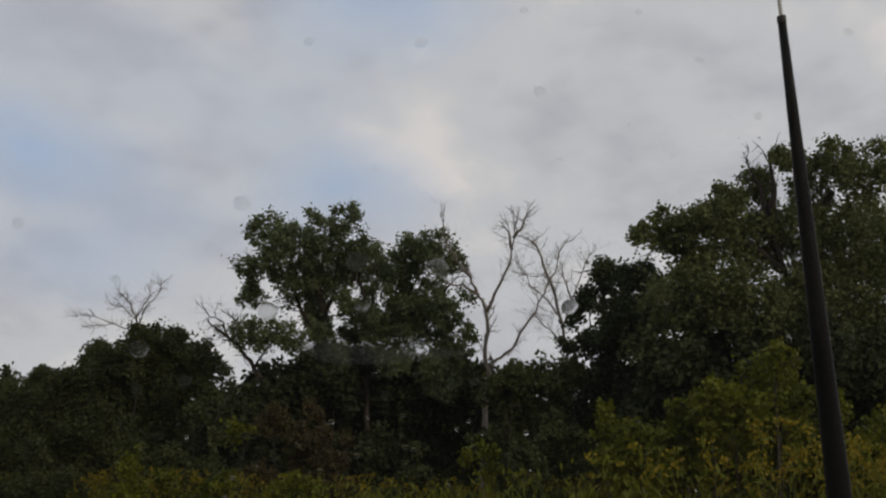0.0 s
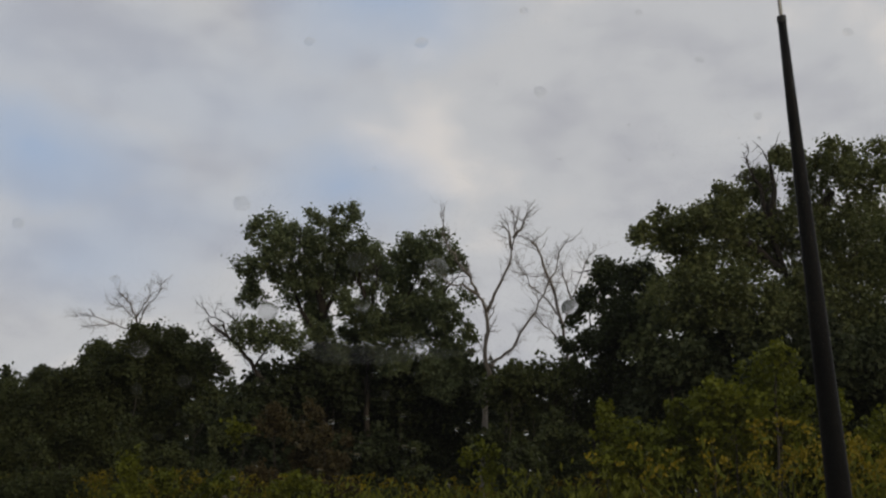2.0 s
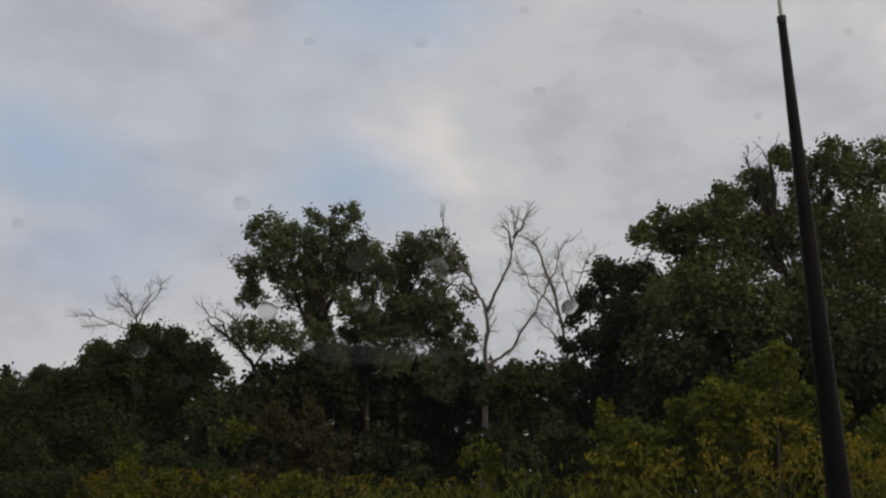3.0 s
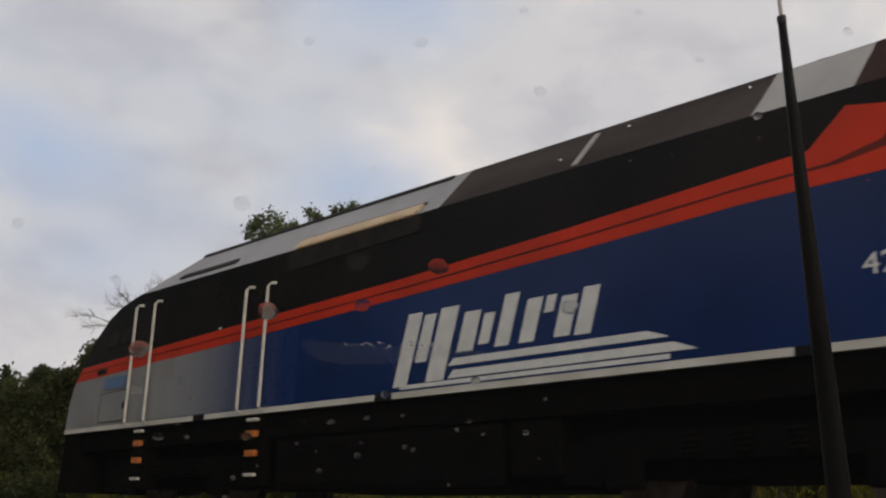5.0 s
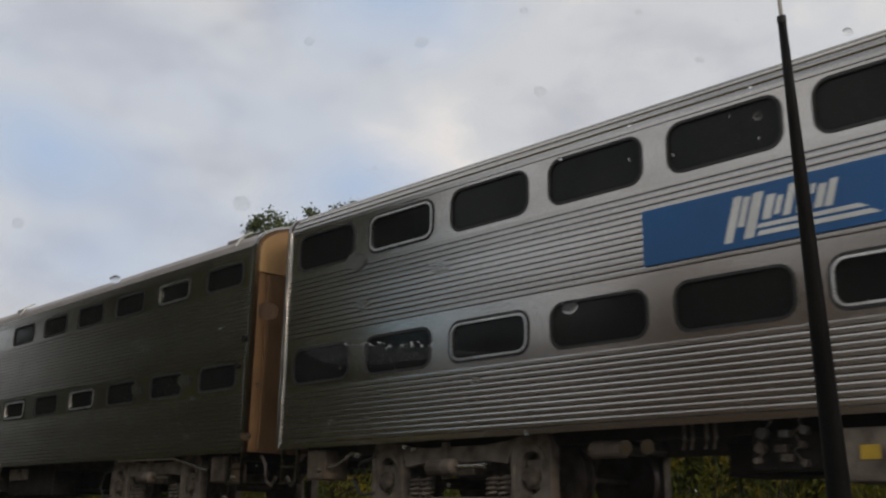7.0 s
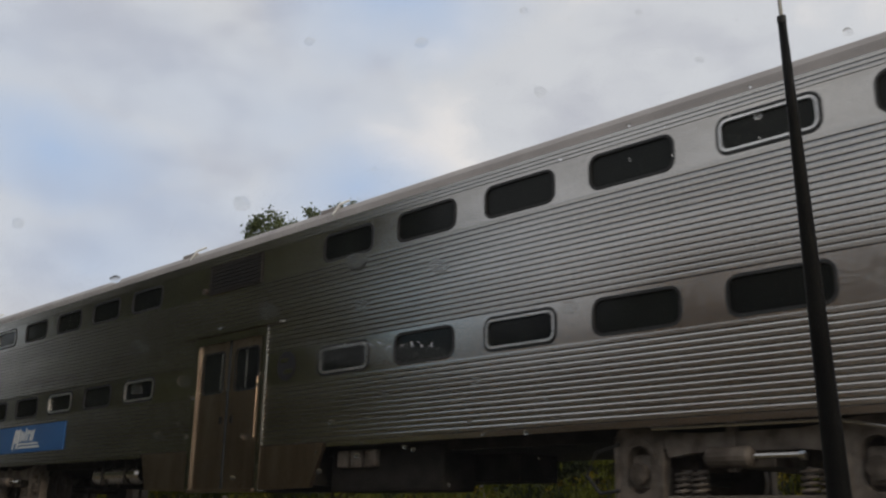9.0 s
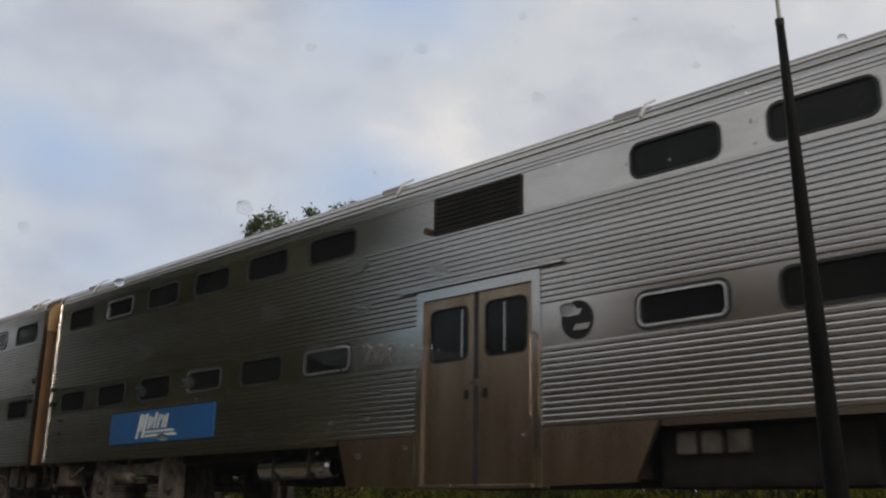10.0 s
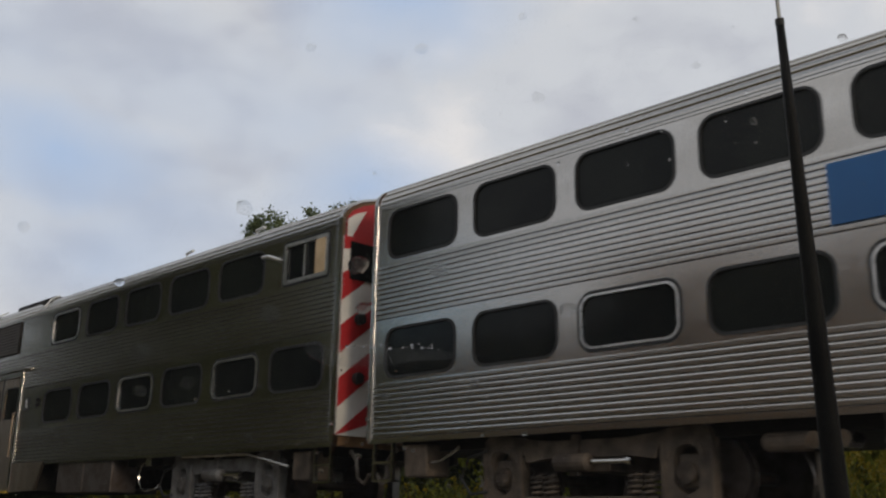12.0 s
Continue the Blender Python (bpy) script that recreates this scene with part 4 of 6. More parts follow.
    for u in (6.6, 9.9, 14.6, 16.5, 17.8):
        part("lifting_lug", boxes((u, u + 0.14, -0.86, -0.78, 4.73, 4.85), bevel=0.01), UNDER, lo)
    side("side_grille", [(7.85, 3.78), (10.95, 3.86), (10.95, 4.12), (7.85, 4.12)], UNDER, Y - 0.012, 0.03)
    # windows of the cab
    side("cab_window", rounded(1.72, 2.20, 3.18, 3.50, 0.07), CAB_GLASS, Y - 0.008, 0.03)
    side("cab_window", rounded(2.30, 2.84, 3.20, 3.58, 0.07), CAB_GLASS, Y - 0.008, 0.03)
    door = side("nose_door", [(1.70, 1.70), (1.72, 2.24), (2.82, 2.28), (2.82, 1.70)], LOCO_GREY, Y - 0.012, 0.03)
    part("door_seam", ring([(2.84, 2.30), (1.70, 2.26), (1.68, 1.68), (2.84, 1.68)], [(2.82, 2.28), (1.72, 2.24), (1.70, 1.70), (2.82, 1.70)], Y - 0.016, Y), WHEEL_STEEL, door)
    part("door_panel", boxes((1.82, 2.68, Y - 0.018, Y - 0.002, 2.34, 2.56)), NAME_BLUE, door, "light blue name panel above the nose door")
    part("door_latch", boxes((2.66, 2.74, Y - 0.030, Y - 0.010, 1.90, 2.04), bevel=0.008), UNDER, door)
    side("nose_panel", [(3.40, sill + 0.01), (4.45, sill + 0.01), (4.45, 2.722), (3.40, 2.70)], LOCO_GREY, Y - 0.005, 0.01, "silver-grey panel behind the cab steps")
    side("nose_fade", [(4.455, sill + 0.01), (8.2, sill + 0.01), (8.2, 2.845), (4.455, 2.722)], FADE, Y - 0.005, 0.01, "grey paint fading into blue, drawn out for a lighter reflection")
    side("nose_marker", [(1.45, 2.76), (1.85, 2.77), (1.85, 2.66), (1.45, 2.65)], UNDER, Y - 0.012, 0.03)
    # broad chamfered rear corners, rear wall
    prof = [(19.25, Y), (20.08, -0.6), (20.08, 0.6), (19.25, -Y)]
    bm = bmesh.new()
    a = [bm.verts.new((x, y, 1.55)) for x, y in prof]
    b = [bm.verts.new((x, y, brk)) for x, y in prof]
    c = [bm.verts.new(p) for p in ((19.29, -0.846, 4.852), (19.70, -0.68, 4.95), (20.05, -0.5, 4.96), (20.05, 0.5, 4.96), (19.70, 0.68, 4.95), (19.29, 0.846, 4.852))]
    for i in range(3):
        bm.faces.new((a[i], a[i + 1], b[i + 1], b[i]))
    bm.faces.new((b[0], b[1], c[2], c[1], c[0]))
    bm.faces.new((b[1], b[2], c[3], c[2]))
    bm.faces.new((b[2], b[3], c[5], c[4], c[3]))
    bm.faces.new(c)
    rear = part("rear_wall", bm, LOCO_BLUE, lo)
    part("rear_door", boxes((20.08, 20.095, -0.42, 0.42, 1.56, 3.6), bevel=0.005), LOCO_BLACK, rear)
    part("vent_panel", boxes((18.55, 18.95, Y - 0.008, Y, 2.62, 2.80)), LOCO_BLACK, lo)
    num = writing("number", "420", 0.40, LETTER_WHITE, lo, 0, 0, 0, 0.46, "white road number")
    num.matrix_basis = Matrix.Translation((19.36, -1.38, 3.70)) @ pose(0, 0, 0, 0, 0, math.degrees(math.atan2(0.9, 0.83))) @ pose(0, -0.012, 0, 90)
    win = boxes((0.34, 0.62, -0.012, 0.02, 3.10, 3.44), bevel=0.004)
    w = part("rear_window", win, DARK_GLASS, lo)
    w.matrix_basis = Matrix.Translation((19.25, Y, 0)) @ pose(0, 0, 0, 0, 0, math.degrees(math.atan2(0.9, 0.83)))
    g = bmesh.new()
    tube(g, [(0.16, -0.05, 2.95), (0.16, -0.05, 3.4)], 0.018, 6)
    part("grab_bar", g, RAIL_PAINT, lo).matrix_basis = w.matrix_basis
    for z in (2.06, 2.56, 3.03, 3.50, 3.95, 4.52, 5.02):
        lean = max(0.0, z - brk) * 0.25
        bm = bmesh.new()
        ends = []
        for k in (0.67, 0.99):
            foot = Vector((19.25 + 0.83 * k, Y + 0.9 * k + lean, z))
            ends.append((foot, foot + Vector((0.09, -0.083, 0.0)) * (1.0 if z < 5 else 0.2)))
        drop_z = Vector((0, 0, 0.05 if z < 5 else -0.10))
        tube(bm, [ends[0][0] + drop_z, ends[0][1] + drop_z, ends[0][1], ends[1][1], ends[1][1] + drop_z, ends[1][0] + drop_z], 0.017, 6)
        part("ladder_rung", bm, RAIL_PAINT, rear)
    bm = bmesh.new()
    disc(bm, (20.08, -0.35, 4.05), 0.07, 0.10, sides=12)
    part("rear_lamp", bm, RAIL_PAINT, rear, "small pale rear lamp")
    bm = bmesh.new()
    tube(bm, [(20.50, -1.05, 2.62), (20.72, -0.9, 2.64), (20.72, -0.4, 2.64)], 0.026, 8)
    tube(bm, [(20.72, -0.72, 2.64), (20.72, -0.72, 1.55)], 0.024, 8)
    part("platform_rail", bm, RAIL_PAINT, lo)
    for pts in ([(19.62, -1.36, 2.62), (19.62, -1.40, 2.3), (19.36, -1.53, 1.85), (19.34, -1.53, 1.0), (19.45, -1.53, 0.95)], [(20.5, -1.05, 2.62), (20.42, -1.12, 2.45), (20.05, -1.45, 1.9), (20.05, -1.5, 0.75)],
                [(20.3, -1.35, 0.85), (20.3, -1.35, 1.1), (20.55, -1.3, 1.3)]):
        bm = bmesh.new()
        tube(bm, pts, 0.028, 8)
        part("handrail", bm, RAIL_PAINT, lo)
    part("rear_platform", boxes((19.25, 20.45, -1.5, 1.5, 1.35, 1.53), bevel=0.02), LOCO_UNDER, lo)
    for i, z in enumerate((0.45, 0.78, 1.1)):
        part("step", boxes((19.55, 20.1, -1.52, -1.2, z, z + 0.04)), UNDER, lo)
        part("step_edge", boxes((19.55, 20.1, -1.535, -1.52, z, z + 0.025)), RAIL_PAINT, lo)
        part("step_reflector", boxes((19.85, 20.1, -1.533, -1.52, z + 0.035, z + 0.14)), STEP_ORANGE, lo)
    # handrails at the cab
    for u, z in ((3.02, 3.88), (3.74, 3.87), (6.82, 3.66), (7.44, 3.64)):
        bm = bmesh.new()
        tube(bm, [(u - 0.05, Y - 0.02, 1.58), (u - 0.05, Y - 0.10, 1.62), (u, Y - 0.10, z - 0.05), (u + 0.06, Y - 0.07, z), (u + 0.10, Y, z)], 0.026, 8)
        part("handrail", bm, RAIL_PAINT, lo)
    for u in (3.38, 7.10):
        for z in (0.55, 0.86, 1.17, 1.42):
            part("step_edge", boxes((u - 0.13, u + 0.13, -1.53, -1.45, z, z + (0.10 if 0.6 < z < 1.4 else 0.05)), bevel=0.01), STEP_ORANGE if 0.6 < z < 1.4 else RAIL_PAINT, lo)
        part("step_well", boxes((u - 0.3, u + 0.3, -1.44, -1.2, 0.4, 1.53)), LOCO_UNDER, lo)
    # flag, emblem, small number, seal
    flag = part("flag", boxes((17.86, 18.50, Y - 0.010, Y - 0.003, 2.01, 2.50)), LETTER_WHITE, lo, "flag with red and white stripes and a blue corner")
    for i in range(7):
        z = 2.01 + i * 0.0754
        part("flag_stripe", boxes((17.86, 18.50, Y - 0.016, Y - 0.010, z, z + 0.0377)), FLAG_RED, flag)
    part("flag_corner", boxes((17.86, 18.14, Y - 0.022, Y - 0.016, 2.237, 2.50)), LOCO_BLUE, flag)
    writing("small_number", "420", 0.30, LETTER_WHITE, lo, 17.03, Y - 0.006, 2.22, 0.5, "white road number")
    bm = bmesh.new()
    disc(bm, (18.88, Y - 0.006, 2.22), 0.11, 0.01, sides=24)
    part("round_seal", bm, RAIL_PAINT, lo)
    em = part("emblem", boxes((10.6, 14.9, Y - 0.006, Y - 0.003, 1.645, 1.70)), LETTER_WHITE, lo, "white emblem of slanted bars and underlines")
    emblem(em, 10.5, Y - 0.012, 1.68, 4.75, 1.03, LETTER_WHITE)
    # nose front, headlight, underframe, fuel tank, trucks
    bm = bmesh.new()
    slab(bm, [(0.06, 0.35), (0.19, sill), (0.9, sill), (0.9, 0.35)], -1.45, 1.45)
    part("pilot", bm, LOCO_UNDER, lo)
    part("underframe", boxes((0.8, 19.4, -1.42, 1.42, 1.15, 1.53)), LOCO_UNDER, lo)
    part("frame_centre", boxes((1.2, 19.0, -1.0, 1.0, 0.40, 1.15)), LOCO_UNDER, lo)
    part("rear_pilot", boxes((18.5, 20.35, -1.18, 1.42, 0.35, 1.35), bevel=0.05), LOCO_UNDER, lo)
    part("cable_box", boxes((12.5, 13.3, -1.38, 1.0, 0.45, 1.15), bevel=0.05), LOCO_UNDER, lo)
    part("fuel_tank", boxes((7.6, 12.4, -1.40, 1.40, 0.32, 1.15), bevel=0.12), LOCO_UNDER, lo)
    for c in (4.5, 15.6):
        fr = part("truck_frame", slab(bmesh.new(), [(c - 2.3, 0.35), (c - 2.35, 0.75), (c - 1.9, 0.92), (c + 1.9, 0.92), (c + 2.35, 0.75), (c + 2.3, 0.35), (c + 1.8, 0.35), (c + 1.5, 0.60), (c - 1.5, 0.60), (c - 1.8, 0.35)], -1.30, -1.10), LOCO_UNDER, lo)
        for du in (-1.45, 1.45):
            part("axle_bearing", boxes((c + du - 0.22, c + du + 0.22, -1.40, -1.24, 0.28, 0.72), bevel=0.04), LOCO_UNDER, fr)
            ws = share("wheelset", mesh_of("wheelset", wheel_mesh, WHEEL_STEEL), lo, pose(c + du, 0, 0.455))
            WHEELSETS.append((ws, c + du))
        for du in (-0.6, 0.0, 0.6):
            share("coil_spring", mesh_of("coil_spring_dark", coil_mesh, LOCO_UNDER, True), fr, pose(c + du, -1.36, 0.62))
    return lo


TRAIN = [(locomotive(), -21.0)]
for i, spec in enumerate((
        dict(kind="early", framed_up={1, 10}, framed_low={3, 5, 6, 8}, number="bars", label="early stainless steel gallery car with small windows and low blue banner"),
        dict(kind="middle", framed_up={1, 7, 10}, framed_low={2, 5, 8}, number="7474", label="bare steel gallery car with rounded windows and high blue banner"),
        dict(kind="early", framed_up={1, 10}, framed_low={3, 5, 6, 8}, label="early stainless steel gallery car with small windows and low blue banner"),
        dict(kind="early", framed_up={1, 10}, framed_low={3, 5, 6, 8}, number="7350", ribbed=True, label="early stainless steel gallery car numbered beside its steel doors"),
        dict(kind="late", framed_up={5, 6}, framed_low={2, 4, 8, 10}, number="8650", cab=True, label="late steel cab car with red and white striped end"),
        dict(kind="late", framed_up={5, 7}, framed_low={2, 4, 8}, label="late steel gallery car with large windows and high blue banner"))):
    TRAIN.append((gallery_car(**spec), i * PITCH + (0, 0.19, -0.06, -0.02, 0.04, 0.08)[i]))

# ---- trees and bushes behind the track ----


def leaf_mesh(name, blobs, per_m2, size, mat, rng, fill=0.25, clump=0.34, droop=0.2):
    """Leaves in uneven clumps about the lobes of a crown; each leaf is a small folded blade."""
    pts = []
    for x, y, z, r in blobs:
        n = max(6, int(14 * r * r) + 8)
        d = rng.normal(size=(n, 3))
        d /= np.linalg.norm(d, axis=1)[:, None]
        heart = np.array((x, y, z)) + d * (r * rng.uniform(0.42, 1.22, n))[:, None] * np.array((1, 1, 0.92))
        m = max(8, int(per_m2 * 4 * math.pi * r * r / n))
        rad = clump * (0.35 + 0.65 * r) * rng.uniform(0.55, 1.25, n)
        off = rng.normal(size=(n, m, 3)) * (rad * 0.55)[:, None, None]
        pts.append((heart[:, None, :] + off).reshape(-1, 3))
        k = int(fill * n * m)
        e = rng.normal(size=(k, 3))
        e /= np.linalg.norm(e, axis=1)[:, None]
        pts.append(np.array((x, y, z)) + e * (r * rng.uniform(0, 0.8, k) ** 0.6)[:, None])
    c = np.concatenate(pts)
    c = c[c[:, 2] > 0.3]
    n = len(c)
    a = rng.normal(size=(n, 3))
    a[:, 2] -= droop
    a /= np.linalg.norm(a, axis=1)[:, None]
    b = np.cross(a, rng.normal(size=(n, 3)))
    b /= np.linalg.norm(b, axis=1)[:, None]
    up = np.cross(a, b)
    s = size * rng.uniform(0.6, 1.3, n)[:, None]
    v = np.empty((n, 4, 3))
    v[:, 0] = c - a * s * 0.5
    v[:, 1] = c + b * s * 0.36 + up * s * 0.10
    v[:, 2] = c + a * s * 0.5
    v[:, 3] = c - b * s * 0.36 + up * s * 0.10
    i = np.arange(n) * 4
    f = np.stack([i, i + 1, i + 2, i, i + 2, i + 3], 1).reshape(-1, 3)
    me = bpy.data.meshes.new(name)
    me.vertices.add(n * 4)
    me.vertices.foreach_set("co", v.ravel())
    me.loops.add(len(f) * 3)
    me.loops.foreach_set("vertex_index", f.ravel().astype(np.int32))
    me.polygons.add(len(f))
    me.polygons.foreach_set("loop_start", (np.arange(len(f)) * 3).astype(np.int32))
    me.update(calc_edges=True)
    me.materials.append(mat)
    return me


def limbs(lines, r0, rng, twigs=3, twig_len=0.9, levels=2, sag=0.1):
    """Tapered boughs along the lines, with smaller crooked twigs growing from them."""
    bm = bmesh.new()

    def grow(p, d, length, r, level):
        pts, q = [p], p.copy()
        for k in range(4):
            d = (d + Vector(rng.normal(size=3) * 0.28) + Vector((0, 0, 0.08))).normalized()
            q = q + d * length / 4
            pts.append(q.copy())
        tube(bm, pts, [r, r * 0.8, r * 0.6, r * 0.45, r * 0.2], 4, cap=False)
        if level > 0:
            for k in (1, 2, 3):
                for _ in range(2 if level > 1 else 1):
                    side = (d + Vector(rng.normal(size=3) * 0.8)).normalized()
                    grow(pts[k], side, length * rng.uniform(0.35, 0.65), r * 0.55, level - 1)
    for j, line in enumerate(lines):
        pts = []
        for a, b in zip(line, line[1:]):
            a, b = Vector(a), Vector(b)
            for k in range(3):
                pts.append(a.lerp(b, k / 3) + Vector(rng.normal(size=3)) * 0.035)
        pts.append(Vector(line[-1]))
        start = r0 if j == 0 else r0 * 0.5
        stop = start * (0.5 if j == 0 else 0.2)
        n = len(pts)
        tube(bm, pts, [start + (stop - start) * i / (n - 1) for i in range(n)], 8 if j == 0 else 6)
        if twigs:
            for i in range(n // 2 if j == 0 else n // 4, n):
                for _ in range(twigs if rng.uniform() < 0.75 else 0):
                    d = (pts[min(i + 1, n - 1)] - pts[max(i - 2, 0)]).normalized()
                    d = (d + Vector(rng.normal(size=3) * 0.7)).normalized()
                    grow(pts[i], d, twig_len * rng.uniform(0.4, 1.1), start * 0.14 + 0.005, levels - 1)
    return bm


def tree(name, label, crown, leaf, per_m2, size, lines, r0, seed, bark=BARK, twigs=2, twig_len=0.9, category="tree", group="", fill=0.25, clump=0.34, core=False):
    rng = np.random.RandomState(seed)
    base = lines[0][0] if lines else (crown[0][0], crown[0][1], 0)
    foot = Vector((base[0], base[1], 0.1))
    root = new(name)
    root.location = foot
    tagged(root, label, category, group)
    if lines:
        lines = [[(base[0], base[1], 0.0)] + lines[0]] + lines[1:]
        ob = part("trunk", limbs(lines, r0, rng, twigs, twig_len), bark, root, smooth=True)
        ob.matrix_parent_inverse = Matrix.Translation(-foot)
    if crown:
        ob = new("crown", leaf_mesh("crown", crown, per_m2, size, leaf, rng, fill, clump))
        ob.parent = root
        ob.matrix_parent_inverse = Matrix.Translation(-foot)
    # huge leaves added inside the crown to keep sky out of the reflection
    if core:
        inner = [(x, y, z, r * 0.7) for x, y, z, r in crown]
        ob = new("sky_blocking_leaves", leaf_mesh("sky_blocking_leaves", inner, 14, 1.5, leaf, rng, 0.8))
        ob.parent = root
        ob.matrix_parent_inverse = Matrix.Translation(-foot)
    return root


def stems(blobs, n, rng):
    """Stems of a bush, from its foot out into its lobes."""
    cx, cy = np.mean([b[0] for b in blobs]), np.mean([b[1] for b in blobs])
    out = []
    for x, y, z, r in list(blobs)[:n]:
        gx, gy = x * 0.75 + cx * 0.25, y * 0.75 + cy * 0.25
        out.append([(gx, gy, 0.1), (gx * 0.5 + x * 0.5, gy * 0.5 + y * 0.5, z * 0.5), (x, y, z)])
    return out


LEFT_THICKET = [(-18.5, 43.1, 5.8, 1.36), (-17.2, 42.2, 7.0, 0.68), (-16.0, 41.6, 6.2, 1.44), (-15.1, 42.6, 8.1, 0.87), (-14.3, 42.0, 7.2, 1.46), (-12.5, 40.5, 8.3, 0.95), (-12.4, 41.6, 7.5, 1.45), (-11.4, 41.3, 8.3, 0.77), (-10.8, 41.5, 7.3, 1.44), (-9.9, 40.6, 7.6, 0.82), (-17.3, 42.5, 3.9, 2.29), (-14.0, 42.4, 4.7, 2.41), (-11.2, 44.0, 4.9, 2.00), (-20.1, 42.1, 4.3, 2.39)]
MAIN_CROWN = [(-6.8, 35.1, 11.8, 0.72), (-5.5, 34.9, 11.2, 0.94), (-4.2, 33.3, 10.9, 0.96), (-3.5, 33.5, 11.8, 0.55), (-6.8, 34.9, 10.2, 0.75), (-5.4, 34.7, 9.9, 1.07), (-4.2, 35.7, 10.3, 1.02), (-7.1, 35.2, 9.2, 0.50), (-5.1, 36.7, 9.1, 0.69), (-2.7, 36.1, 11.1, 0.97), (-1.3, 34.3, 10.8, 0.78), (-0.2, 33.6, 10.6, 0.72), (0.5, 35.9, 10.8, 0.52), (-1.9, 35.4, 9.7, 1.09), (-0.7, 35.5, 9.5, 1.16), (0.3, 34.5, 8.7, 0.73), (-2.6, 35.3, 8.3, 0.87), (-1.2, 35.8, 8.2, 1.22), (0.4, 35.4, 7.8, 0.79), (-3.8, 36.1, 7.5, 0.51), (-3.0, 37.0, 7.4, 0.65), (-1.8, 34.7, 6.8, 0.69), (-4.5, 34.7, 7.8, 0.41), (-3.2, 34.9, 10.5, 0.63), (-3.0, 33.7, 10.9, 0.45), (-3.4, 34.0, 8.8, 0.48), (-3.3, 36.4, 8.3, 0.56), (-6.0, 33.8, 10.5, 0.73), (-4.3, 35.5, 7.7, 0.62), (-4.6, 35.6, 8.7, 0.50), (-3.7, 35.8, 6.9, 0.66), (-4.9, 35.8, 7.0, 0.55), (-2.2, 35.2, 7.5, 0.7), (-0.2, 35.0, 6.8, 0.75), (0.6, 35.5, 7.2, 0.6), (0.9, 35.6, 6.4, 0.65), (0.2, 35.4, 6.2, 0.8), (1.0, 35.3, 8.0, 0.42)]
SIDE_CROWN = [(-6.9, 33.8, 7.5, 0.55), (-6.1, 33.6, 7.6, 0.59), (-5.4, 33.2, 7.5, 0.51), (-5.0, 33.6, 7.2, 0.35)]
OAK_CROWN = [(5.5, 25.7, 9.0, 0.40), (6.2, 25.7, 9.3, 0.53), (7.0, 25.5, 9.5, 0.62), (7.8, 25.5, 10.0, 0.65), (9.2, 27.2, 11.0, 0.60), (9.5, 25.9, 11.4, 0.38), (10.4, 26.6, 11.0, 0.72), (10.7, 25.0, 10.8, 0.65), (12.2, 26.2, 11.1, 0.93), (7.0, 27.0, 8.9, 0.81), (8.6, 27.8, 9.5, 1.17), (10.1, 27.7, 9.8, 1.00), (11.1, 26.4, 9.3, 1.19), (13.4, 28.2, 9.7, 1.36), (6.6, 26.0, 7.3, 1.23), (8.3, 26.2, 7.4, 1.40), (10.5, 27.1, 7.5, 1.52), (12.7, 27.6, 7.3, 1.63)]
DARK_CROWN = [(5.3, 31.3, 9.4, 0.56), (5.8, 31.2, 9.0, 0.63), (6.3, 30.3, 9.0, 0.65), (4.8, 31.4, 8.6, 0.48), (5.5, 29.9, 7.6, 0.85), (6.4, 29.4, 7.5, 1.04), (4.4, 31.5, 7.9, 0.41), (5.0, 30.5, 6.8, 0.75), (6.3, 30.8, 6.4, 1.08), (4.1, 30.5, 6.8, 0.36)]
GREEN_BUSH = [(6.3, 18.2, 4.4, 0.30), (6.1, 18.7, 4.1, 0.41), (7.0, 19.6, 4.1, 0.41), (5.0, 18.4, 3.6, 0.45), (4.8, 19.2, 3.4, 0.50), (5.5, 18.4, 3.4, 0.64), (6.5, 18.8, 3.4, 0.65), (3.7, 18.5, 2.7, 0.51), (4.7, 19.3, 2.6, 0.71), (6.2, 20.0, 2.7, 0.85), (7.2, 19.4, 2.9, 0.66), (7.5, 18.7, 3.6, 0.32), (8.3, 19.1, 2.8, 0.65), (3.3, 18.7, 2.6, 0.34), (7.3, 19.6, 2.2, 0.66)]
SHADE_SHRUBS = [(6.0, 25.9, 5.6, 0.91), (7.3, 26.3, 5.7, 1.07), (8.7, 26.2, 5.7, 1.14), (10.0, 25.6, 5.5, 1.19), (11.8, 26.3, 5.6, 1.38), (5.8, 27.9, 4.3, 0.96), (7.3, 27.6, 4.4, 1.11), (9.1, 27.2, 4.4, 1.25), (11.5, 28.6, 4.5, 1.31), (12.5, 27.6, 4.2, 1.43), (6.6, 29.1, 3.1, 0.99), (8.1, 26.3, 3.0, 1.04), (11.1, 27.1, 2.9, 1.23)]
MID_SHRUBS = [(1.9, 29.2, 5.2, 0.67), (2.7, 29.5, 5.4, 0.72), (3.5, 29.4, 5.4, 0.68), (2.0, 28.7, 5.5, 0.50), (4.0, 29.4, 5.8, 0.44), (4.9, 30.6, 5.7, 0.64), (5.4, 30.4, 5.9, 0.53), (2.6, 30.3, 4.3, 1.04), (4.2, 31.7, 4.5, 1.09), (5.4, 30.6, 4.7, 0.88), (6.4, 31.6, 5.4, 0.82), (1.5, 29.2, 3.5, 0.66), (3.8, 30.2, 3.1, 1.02)]
